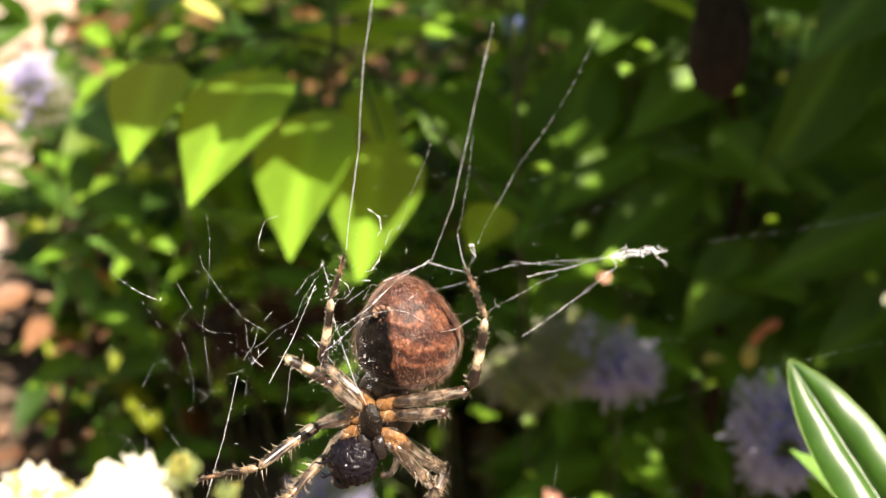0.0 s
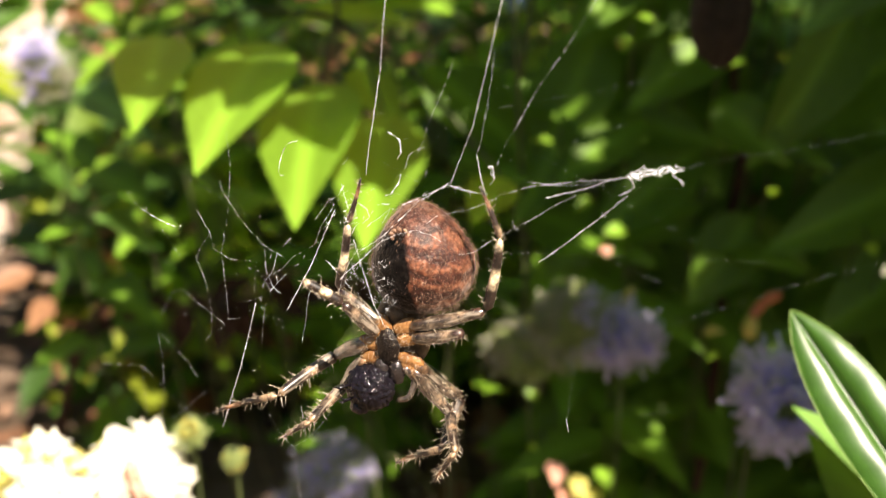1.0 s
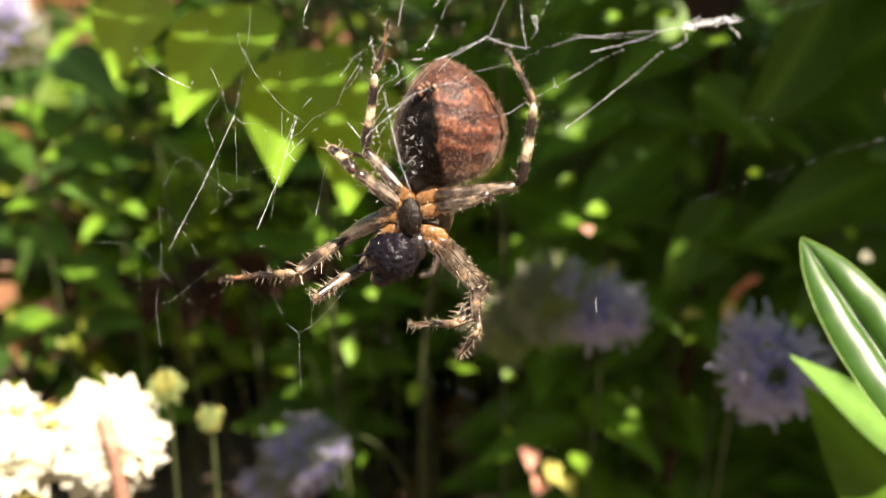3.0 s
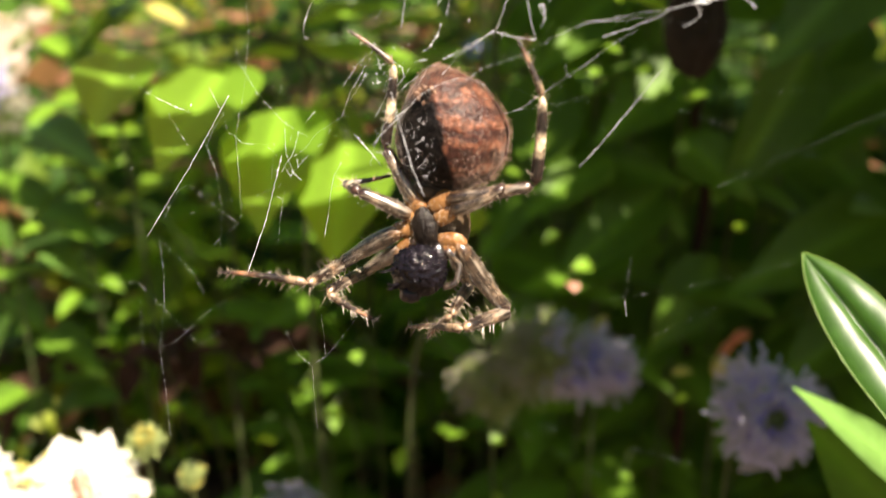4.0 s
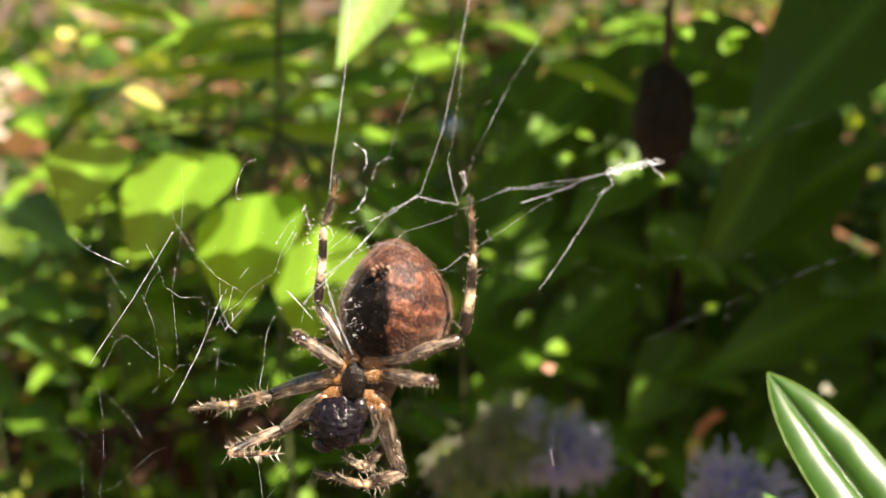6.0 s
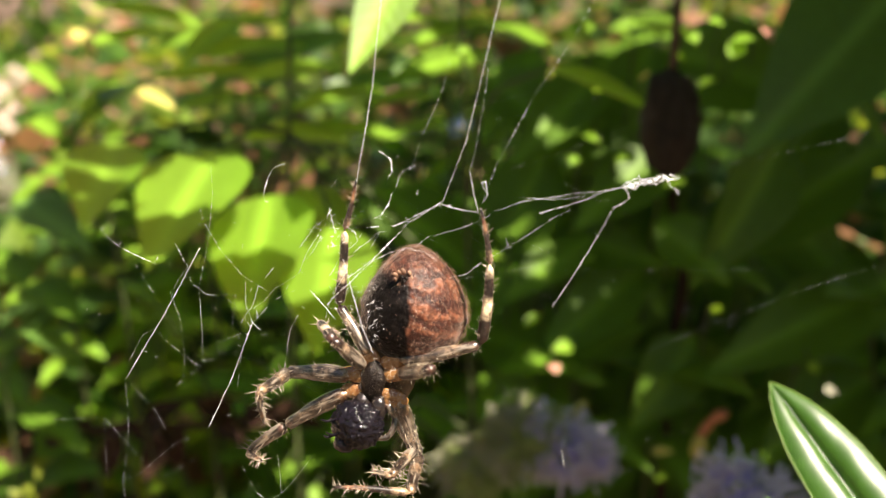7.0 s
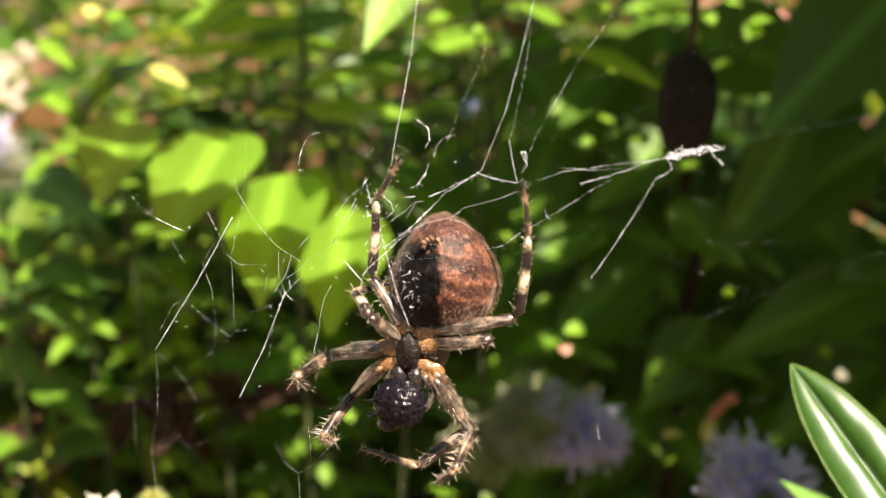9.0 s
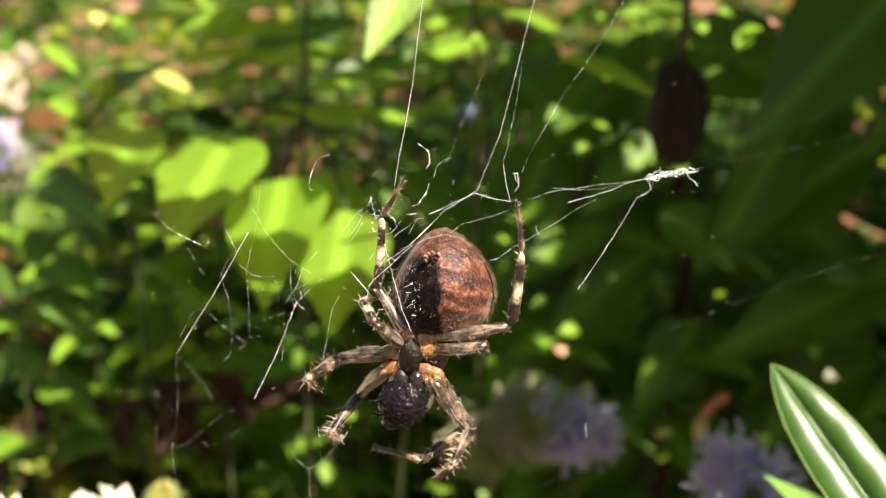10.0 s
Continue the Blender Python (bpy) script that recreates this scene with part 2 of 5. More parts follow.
def build_ground():
    rng = random.Random(3)
    n = 90
    line = [math.copysign(abs(k / n) ** 3.0 * 60 + abs(k / n) * 1.0, k) for k in range(-n, n + 1)]
    verts, faces = [], []
    for y in line:
        for x in line:
            verts.append((x, y + 0.4, ground_height(x, y + 0.4)))
    k = len(line)
    for i in range(k - 1):
        for j in range(k - 1):
            faces.append((i * k + j, i * k + j + 1, (i + 1) * k + j + 1, (i + 1) * k + j))
    g = raw("ground", verts, faces, M_SOIL)
    tagged(g, "brown garden soil strewn with dry litter", "ground", kind="structure")
    pieces = []
    for _ in range(800):
        y = 0.35 + 2.2 * rng.random() ** 1.6
        x = rng.uniform(-0.7, 0.6) * (0.5 + y)
        r = math.hypot(x, y - 0.4)
        z = GROUND + 0.03 * max(0, min(r, 6) - 0.8) + rng.uniform(0.004, 0.03)
        m = Matrix.Translation((x, y, z)) @ Euler((rng.uniform(-0.5, 0.5), rng.uniform(-0.5, 0.5), rng.uniform(0, 6.3))).to_matrix().to_4x4()
        L = rng.uniform(0.012, 0.04)
        v, f = leaf_data(L, L * rng.uniform(0.4, 0.7), rng.uniform(-0.4, 0.5), rng.uniform(-0.4, 0.5), 4, 1)
        pieces.append(([tuple(m @ Vector(q)) for q in v], f))
    tagged(raw("leaf_litter", *join(pieces), M_LITTER), "dry brown and pinkish fallen leaves on the soil", "leaf litter", kind="stuff")


build_ground()
build_path()


def build_hedge():
    """Tall growth that closes the garden on all sides."""
    rng = random.Random(55)
    verts, faces = [], []
    for _ in range(16000):
        a, r = rng.uniform(0, 6.283), rng.uniform(3.0, 3.9)
        z = rng.uniform(0.05, 2.6)
        p = Vector((r * math.cos(a), 0.3 + r * math.sin(a), z))
        m = Matrix.Translation(p) @ Euler((rng.uniform(-1, 1), rng.uniform(-1, 1), rng.uniform(0, 6.3))).to_matrix().to_4x4()
        s = rng.uniform(0.08, 0.17)
        o = len(verts)
        verts += [tuple(m @ Vector(q)) for q in ((0, 0, 0), (0.3 * s, 0.45 * s, 0.05 * s), (0, s, -0.1 * s), (-0.3 * s, 0.45 * s, 0.05 * s))]
        faces.append((o, o + 1, o + 2, o + 3))
    tagged(raw("hedge", verts, faces, M_LEAF_FAR, None, False), "dense green hedge round the garden", "hedge", kind="stuff")


build_hedge()

# ---------------------------------------------------------------- plants behind the web


def leaf_shapes(material, count, seed):
    rng = random.Random(seed)
    made = []
    for _ in range(count):
        v, f = leaf_data(0.03, rng.uniform(0.012, 0.018), rng.uniform(0.1, 0.4), rng.uniform(0.05, 0.3), 9, 2, wave=rng.uniform(0, 0.06))
        me = bpy.data.meshes.new("leaf")
        me.from_pydata(v, [], f)
        me.shade_smooth()
        me.materials.append(material)
        made.append(me)
    return made


def sprout(plant, root, top, shapes, rng, pairs, size, stem_r=0.0008, first=0.25):
    """A stem with opposite pairs of leaves."""
    root, top = Vector(root), Vector(top)
    mid = (root + top) / 2 + Vector((rng.uniform(-1, 1), rng.uniform(-1, 1), 0)) * 0.02
    line = smooth_line([root, mid, top], 8)
    stalk(plant, [root, mid, top], stem_r, stem_r * 0.5, M_STEM)
    inv = plant.matrix_basis.inverted()
    turn = rng.uniform(0, 3.1)
    for k in range(pairs):
        t = first + (1 - first) * k / max(1, pairs - 1)
        p = line[min(len(line) - 1, int(t * (len(line) - 1)))]
        turn += 1.57 + rng.uniform(-0.3, 0.3)
        for side in (0, math.pi):
            a = turn + side
            out = Vector((math.cos(a), math.sin(a), rng.uniform(-0.35, 0.45))).normalized()
            face = Vector((-out.x * out.z, -out.y * out.z, 1)).normalized() + Vector((0, -0.35, 0))
            ob = new("leaf", rng.choice(shapes))
            ob.parent = plant
            s = size * rng.uniform(0.65, 1.2) * (1.05 - 0.4 * t)
            ob.matrix_basis = inv @ aim(p, p + out, face) @ Matrix.Diagonal((s, s, s, 1))


def build_shrubs():
    rng = random.Random(11)
    light, deep = leaf_shapes(M_LEAF, 6, 5), leaf_shapes(M_LEAF_SHADED, 6, 6)
    # leafy growth with pointed mid-green leaves; near, shaded stems take the darker copy
    for k in range(3):
        low = empty("leafy_shrub", pose(-0.12 + 0.08 * k, 0.45, GROUND), "low garden shrub with pointed green leaves on thin stems, darker copies in shade", "shrub", "low shrubs of the border")
        for _ in range(15):
            x, y = rng.uniform(-0.13, 0.09) + 0.09 * k - 0.11, rng.uniform(0.33, 0.66)
            if x < -0.45 * y + 0.02:
                x += 0.12
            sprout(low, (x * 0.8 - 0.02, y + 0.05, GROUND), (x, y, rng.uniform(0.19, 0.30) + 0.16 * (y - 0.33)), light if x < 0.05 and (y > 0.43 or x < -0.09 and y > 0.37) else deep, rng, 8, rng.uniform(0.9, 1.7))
    # broad-leaved shrub in shade, which is also put into the deeper green
    for k in range(2):
        broad = empty("broadleaf_shrub", pose(0.12 + 0.12 * k, 0.42, GROUND), "shrub with broad leaves, the shade on them put into a deeper green", "shrub", "broad-leaved shrubs of the border")
        for _ in range(15):
            x, y = rng.uniform(0.03, 0.2) + 0.14 * k - 0.02, rng.uniform(0.31, 0.6)
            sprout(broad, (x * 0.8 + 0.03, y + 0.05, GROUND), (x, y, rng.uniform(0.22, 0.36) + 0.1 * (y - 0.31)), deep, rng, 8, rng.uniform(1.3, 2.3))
    # further growth
    pieces = []
    for _ in range(17000):
        y = 0.48 + 2.3 * rng.random() ** 1.3
        x = rng.uniform(-0.315, 0.75) * (0.3 + y)
        z = GROUND + rng.random() ** 1.3 * (0.13 + 0.14 * y)
        m = Matrix.Translation((x, y, z)) @ Euler((rng.uniform(-0.6, 0.9), rng.uniform(-0.6, 0.6), rng.uniform(0, 6.3))).to_matrix().to_4x4()
        L = rng.uniform(0.015, 0.055)
        v, f = leaf_data(L, L * 0.5, 0.25, rng.uniform(0, 0.3), 5, 1)
        pieces.append(([tuple(m @ Vector(q)) for q in v], f))
    for _ in range(9000):
        a, d = rng.uniform(0, 6.283), 0.7 + 2.3 * rng.random() ** 0.6
        x, y = d * math.cos(a), 0.3 + d * math.sin(a)
        if y > 0.1 and -0.75 < x / (0.3 + y) < 0.75 or noise.noise(Vector((x * 2, y * 2, 8))) < -0.1:
            continue
        m = Matrix.Translation((x, y, GROUND + 0.03 * max(0, d - 0.8) + 0.3 * rng.random() ** 1.5)) @ Euler((rng.uniform(-0.6, 0.9), rng.uniform(-0.6, 0.6), rng.uniform(0, 6.3))).to_matrix().to_4x4()
        L = rng.uniform(0.04, 0.08)
        v, f = leaf_data(L, L * 0.5, 0.25, rng.uniform(0, 0.3), 4, 1)
        pieces.append(([tuple(m @ Vector(q)) for q in v], f))
    tagged(raw("garden_foliage", *join(pieces), M_LEAF_FAR), "mixed green and yellowish leaves further back in the border", "foliage", kind="stuff")
    return broad


BROAD = build_shrubs()


NARROW = [
    ((-0.0205, 0.38, 0.364), (-0.053, 0.34, 0.3632), 0.016), ((-0.0347, 0.40, 0.3714), (-0.0757, 0.36, 0.3696), 0.016),
    ((-0.0037, 0.37, 0.3565), (-0.0355, 0.33, 0.3548), 0.014), ((0.0367, 0.39, 0.3684), (-0.003, 0.35, 0.3613), 0.018),
    ((-0.0605, 0.39, 0.3817), (-0.0736, 0.35, 0.3665), 0.012), ((0.038, 0.38, 0.3801), (0.0562, 0.34, 0.3711), 0.012),
    ((0.1238, 0.38, 0.3694), (0.092, 0.34, 0.364), 0.013), ((-0.0931, 0.36, 0.3612), (-0.0997, 0.32, 0.3521), 0.014),
    ((-0.0174, 0.38, 0.3368), (-0.0563, 0.34, 0.3446), 0.018), ((-0.0319, 0.35, 0.3257), (-0.0142, 0.31, 0.3115), 0.018),
]


GLINTS = [
    (0.0603, 0.3, 0.3495), (0.0551, 0.3, 0.3425), (0.0704, 0.3, 0.343), (0.0432, 0.3, 0.2912), (0.0535, 0.3, 0.2816), (0.088, 0.3, 0.2442), (0.136, 0.3, 0.273),
    (0.0612, 0.3, 0.3649), (0.1031, 0.3, 0.2938), (0.0892, 0.3, 0.3793), (0.036, 0.3, 0.2639), (0.0964, 0.3, 0.3835), (0.0266, 0.3, 0.2205),
    (0.009, 0.3, 0.2254), (0.1027, 0.3, 0.3747), (0.0304, 0.3, 0.3127), (0.0955, 0.3, 0.3656), (0.051, 0.3, 0.275),
    (0.0765, 0.3, 0.3682), (0.0850, 0.3, 0.3747), (0.1121, 0.3, 0.3802), (0.0872, 0.3, 0.3351), (0.1423, 0.3, 0.2647), (0.0217, 0.3, 0.3756), (0.1053, 0.3, 0.3782), (0.0582, 0.3, 0.3813), (0.0699, 0.3, 0.3797), (0.0882, 0.3, 0.2348),
    (-0.0187, 0.3, 0.2521), (-0.0360, 0.3, 0.2419), (-0.0504, 0.3, 0.2228), (-0.0054, 0.3, 0.2136), (-0.0895, 0.3, 0.2598), (0.0699, 0.3, 0.2062), (-0.0800, 0.3, 0.2349), (0.0130, 0.3, 0.2234), (-0.0271, 0.3, 0.2302), (0.0269, 0.3, 0.1987),
]


# further places that the sun reaches: on the lilac flowers and on the litter
WITHERED = [(0.035, 0.30, 0.187), (0.043, 0.30, 0.181), (0.053, 0.30, 0.184), (0.039, 0.30, 0.175), (0.049, 0.30, 0.175)]
BLUE = [(0.0395, 0.360, 0.3575), (0.0457, 0.365, 0.3589), (0.0522, 0.370, 0.3568), (0.0257, 0.400, 0.3383)]
LIT_SPOTS = [(0.096, 0.19, 0.284), (-0.100, 0.338, 0.376), (-0.077, 0.335, 0.358), *BLUE, *WITHERED]


def key_leaves():
    """The single leaves that stand out behind the web."""
    plant = empty("leafy_sprig", pose(-0.03, 0.31, GROUND), "sprig with large pointed leaves held out level, tips drooping, partly sunlit", "plant")
    hub = Vector((-0.032, 0.312, 0.35))
    stalk(plant, [(-0.03, 0.32, GROUND), (-0.035, 0.318, 0.25), hub, (-0.03, 0.32, 0.40)], 0.001, 0.0007, M_STEM)
    for base, tip, w, face in (((-0.0765, 0.280, 0.353), (-0.067, 0.2190, 0.343), 0.021, (0.15, -0.35, 1)), ((-0.050, 0.288, 0.3485), (-0.0530, 0.215, 0.3340), 0.029, (0.05, -0.4, 1)),
                               ((-0.036, 0.292, 0.3350), (-0.0325, 0.2185, 0.3187), 0.030, (-0.1, -0.4, 1)), ((-0.018, 0.298, 0.323), (-0.0187, 0.2335, 0.3060), 0.030, (0.1, -0.4, 1)),
                               ((0.0175, 0.279, 0.3085), (0.0085, 0.259, 0.3020), 0.016, (0.1, -0.4, 1))):
        blade(plant, base, tip, w, face, M_LEAF, fold=0.12, droop=0.06)
        stalk(plant, [base, (Vector(base) + hub) / 2 + Vector((0, 0.006, 0.004)), hub], 0.0006, 0.0008, M_STEM, "leaf_stalk", 3)
    tri = empty("hanging_leaf_sprig", pose(0.02, 0.3, GROUND), "thin stem with a hanging pointed light green leaf", "plant")
    stalk(tri, [(0.03, 0.33, GROUND), (0.025, 0.32, 0.28), (0.02, 0.30, 0.4), (0.008, 0.268, 0.41)], 0.0009, 0.0006, M_STEM)
    blade(tri, (0.006, 0.265, 0.402), (-0.0088, 0.243, 0.3745), 0.015, (0.1, -0.8, 0.5), M_LEAF, fold=0.1, droop=0.02)
    blade(tri, (0.046, 0.29, 0.3715), (0.0728, 0.266, 0.360), 0.009, (0.1, -0.5, 0.8), M_LEAF, fold=0.3, droop=0.12)
    stalk(tri, [(0.046, 0.29, 0.3715), (0.03, 0.31, 0.36), (0.024, 0.31, 0.33)], 0.0006, 0.0008, M_STEM, "leaf_stalk", 3)
    # long narrow leaves of a perennial behind
    long = empty("perennial_plant", pose(0.0, 0.42, GROUND), "perennial with long arching lance-shaped green leaves", "plant")
    for x in (-0.09, -0.03, 0.03, 0.1):
        stalk(long, [(x, 0.43, GROUND), (x + 0.01, 0.42, 0.25), (x, 0.40, 0.365)], 0.0009, 0.0007, M_STEM)
    for base, tip, w in NARROW:
        blade(long, base, tip, w, (0.1, -0.45, 0.9), M_LEAF, fold=0.2, droop=0.1, wave=0.03)
    rng = random.Random(47)
    for _ in range(26):
        y = rng.uniform(0.40, 0.56)
        base = Vector((rng.uniform(-0.10, 0.17), y, 0.394 - y * rng.uniform(0.03, 0.2)))
        tip = base + Vector((-rng.uniform(0.03, 0.06), -rng.uniform(0.0, 0.05), rng.uniform(-0.014, 0.012)))
        blade(long, base, tip, rng.uniform(0.011, 0.018), (0.1, -0.4, 0.9), M_LEAF, fold=0.25, droop=0.14, wave=0.03)
        stalk(long, [base, base + Vector((0.008, 0.01, -0.02)), base + Vector((0.012, 0.02, -0.15))], 0.0005, 0.0008, M_STEM, "leaf_stalk", 3)
    for base, tip, w in (((-0.1280, 0.36, 0.3494), (-0.1112, 0.345, 0.3414), 0.010), ((-0.1353, 0.38, 0.3666), (-0.1208, 0.37, 0.3571), 0.008), ((-0.1047, 0.34, 0.3811), (-0.0955, 0.335, 0.3715), 0.006), ((-0.086, 0.34, 0.3612), (-0.069, 0.33, 0.3545), 0.006)):
        blade(long, base, tip, w, (0.2, -0.6, 0.8), M_YELLOW if w < 0.007 else M_LEAF, "small yellowing leaf in the sun", fold=0.5, droop=0.05)
    # darker arching leaves among them
    for base, tip, w in (((-0.1132, 0.350, 0.3392), (-0.0759, 0.315, 0.3666), 0.020), ((-0.0194, 0.420, 0.3740), (-0.0771, 0.385, 0.3539), 0.016), ((0.0181, 0.430, 0.3582), (-0.0545, 0.395, 0.3417), 0.016), ((-0.0354, 0.400, 0.3284), (-0.0623, 0.365, 0.3468), 0.013), ((-0.1367, 0.360, 0.3191), (-0.1007, 0.325, 0.3091), 0.018), ((-0.0827, 0.350, 0.2719), (-0.0910, 0.315, 0.3021), 0.016), ((-0.1222, 0.370, 0.2463), (-0.1322, 0.335, 0.2779), 0.018)):
        blade(long, base, tip, w, (0.1, -0.6, 0.8), M_LEAF_COOL, fold=0.3, droop=0.16, wave=0.03)
        stalk(long, [base, Vector(base) + Vector((0.006, 0.02, -0.03)), Vector(base) + Vector((0.01, 0.03, -0.2))], 0.0006, 0.0009, M_STEM, "leaf_stalk", 3)
    # small leaves that catch the sun through gaps left in the added growth above
    for n, spot in enumerate(GLINTS):
        spot, a = Vector(spot), 2.6 + 2.4 * math.sin(n * 2.3)
        half = Vector((math.cos(a), -0.5, 0.45 * math.sin(a))).normalized() * (0.0033 + 0.0013 * math.sin(n * 5.1))
        base = spot - half
        blade(long, base, spot + half, 0.0050 + 0.0013 * math.sin(n * 3.7), (0.15, -0.5, 0.85), {5: M_YELLOW, 17: M_SALMON, 18: M_YELLOW, 20: M_SALMON, 22: M_FADED}.get(n, M_LEAF), fold=0.2, droop=0.1)
        stalk(long, [base, base + Vector((0.004, 0.02, -0.01)), base + Vector((0.006, 0.06, -0.12))], 0.0003, 0.0005, M_STEM, "leaf_stalk", 3)
    # withered leaves low down
    for n, spot in enumerate(WITHERED):
        base = Vector(spot) + Vector((0.004 * math.sin(3 * n), 0.005, 0.002))
        blade(long, base, Vector(spot) * 2 - base, 0.0075, (0.2, -0.5, 0.8), (M_SALMON, M_YELLOW, M_LEAF)[n % 3], "withered low leaf", fold=0.3, droop=0.2, wave=0.08)
        stalk(long, [base, base + Vector((0.004, 0.02, -0.02)), base + Vector((0.006, 0.04, -0.08))], 0.0003, 0.0005, M_STEM, "leaf_stalk", 3)
    # large leaves in shade, put into a darker green; the biggest is cooler for sky light
    for base, tip, w in (((0.1740, 0.325, 0.4058), (0.1075, 0.30, 0.3429), 0.050), ((0.1744, 0.33, 0.2923), (0.103, 0.312, 0.2654), 0.03), ((0.0863, 0.33, 0.3), (0.0453, 0.312, 0.2701), 0.024), ((0.1591, 0.33, 0.3361), (0.0987, 0.312, 0.3024), 0.028), ((0.0964, 0.33, 0.3443), (0.0577, 0.312, 0.3174), 0.026), ((0.0704, 0.33, 0.368), (0.0376, 0.312, 0.3393), 0.022)):
        blade(BROAD, base, tip, w, (0.0, -0.75, 0.65), M_LEAF_COOL if w > 0.04 else M_LEAF_SHADED, fold=0.25, droop=0.1, wave=0.03)
    rng = random.Random(31)
    for n in range(64):
        tip = Vector((rng.uniform(0.02, 0.18), rng.uniform(0.305, 0.38), rng.uniform(0.20, 0.40)))
        if tip.x < 0.12 and tip.z > 0.352:
            tip.z -= 0.08
        size, a = rng.uniform(0.030, 0.062), rng.choice((0.25, 0.7, 1.1, 2.2, 2.7)) + rng.uniform(-0.3, 0.3)
        base = tip + Vector((math.cos(a), rng.uniform(0.2, 0.8), math.sin(a))).normalized() * size
        blade(BROAD, base, tip, size * rng.uniform(0.45, 0.62), (rng.uniform(-0.5, 0.5), -0.7, rng.uniform(0.3, 1.1)), M_LEAF if rng.random() < 0.02 else M_LEAF_SHADED, fold=rng.uniform(0.1, 0.4), droop=rng.uniform(0.05, 0.2), wave=0.04)
        stalk(BROAD, [base, base + Vector((0.003, 0.015, -0.012)), base + Vector((0.005, 0.04, -0.08))], 0.0004, 0.0006, M_STEM, "leaf_stalk", 3)


key_leaves()


def build_pod():
    thing = empty("seed_pod", pose(0.0671, 0.236, 0.3505), "dark brown withered pod hanging among the leaves", "seed pod")
    v, f = blob((0, 0, 0.0125), (0.0072, 0.006, 0.0125), rough=0.25, seed=4, seg=20, rings=14)
    raw("husk", v, f, M_POD, thing)
    stalk(thing, [(0.0671, 0.236, 0.374), (0.069, 0.24, 0.395), (0.075, 0.25, 0.43)], 0.001, 0.0008, M_TWIG, "pod_stalk")


build_pod()


def build_dead_twig():
    rng = random.Random(91)
    line = [(-0.1568, 0.3700, 0.2151), (-0.1116, 0.3650, 0.2255), (-0.0770, 0.3600, 0.2297), (-0.0467, 0.3650, 0.2330)]
    thing = empty("dead_twig", pose(*line[0]), "dark reddish-brown dead twig with shrivelled leaves, caught low in the growth", "twig")
    stalk(thing, [(line[0][0] - 0.06, line[0][1] + 0.03, GROUND), *line], 0.0022, 0.0012, M_DEAD, "stem")
    for k in range(14):
        p = Vector(line[k % 3]).lerp(Vector(line[k % 3 + 1]), rng.random())
        d = Vector((rng.uniform(-1, 1), rng.uniform(-0.6, 0.2), rng.uniform(-0.9, 0.5))).normalized() * rng.uniform(0.012, 0.026)
        blade(thing, p, p + d, d.length * 0.5, (rng.uniform(-0.3, 0.3), -0.7, 0.6), M_DEAD, fold=0.5, droop=0.2, wave=0.1)


build_dead_twig()
stalk(BROAD, [(0.1018, 0.3520, 0.3497), (0.0987, 0.3440, 0.3208), (0.1040, 0.3430, 0.2897), (0.1004, 0.3440, 0.2542), (0.1022, 0.3500, 0.1991), (0.10, 0.37, GROUND)], 0.0018, 0.0024, M_DEAD, "woody_stem")

FLORETS = {}


def floret_mesh(rng, size, material, lift, stamens):
    """Four petals round a short tube, with stamens: one small mesh."""
    pieces, marks = [], []
    for k in range(4):
        m = Matrix.Rotation(k * math.pi / 2 + rng.uniform(-0.2, 0.2), 4, "Z") @ Matrix.Rotation(rng.uniform(*lift), 4, "X")
        v, f = leaf_data(size, size * (0.66 if stamens == 0 else 0.42), 0.3, -0.2, 4, 1)
        pieces.append(([tuple(m @ Vector(p)) for p in v], f))
        marks += [0] * len(f)
    for k in range(stamens):
        d = Vector((rng.uniform(-0.6, 0.6), rng.uniform(-0.6, 0.6), 1)).normalized() * size * rng.uniform(1.5, 2.4)
        v, f = tube_data([(0, 0, 0), d * 0.6, d], [size * 0.04, size * 0.04, size * 0.09], 4)
        pieces.append((v, f))
        marks += [1] * len(f)
    v, f = tube_data([(0, 0, -size), (0, 0, 0.1 * size)], [size * 0.1, size * 0.16], 5)
    pieces.append((v, f))
    marks += [2] * len(f)
    v, f = join(pieces)
    me = bpy.data.meshes.new("floret")
    me.from_pydata(v, [], f)
    me.shade_smooth()
    for mat in (material, M_STAMEN if material is M_PURPLE else material, M_BUD):
        me.materials.append(mat)
    me.polygons.foreach_set("material_index", marks)
    return me


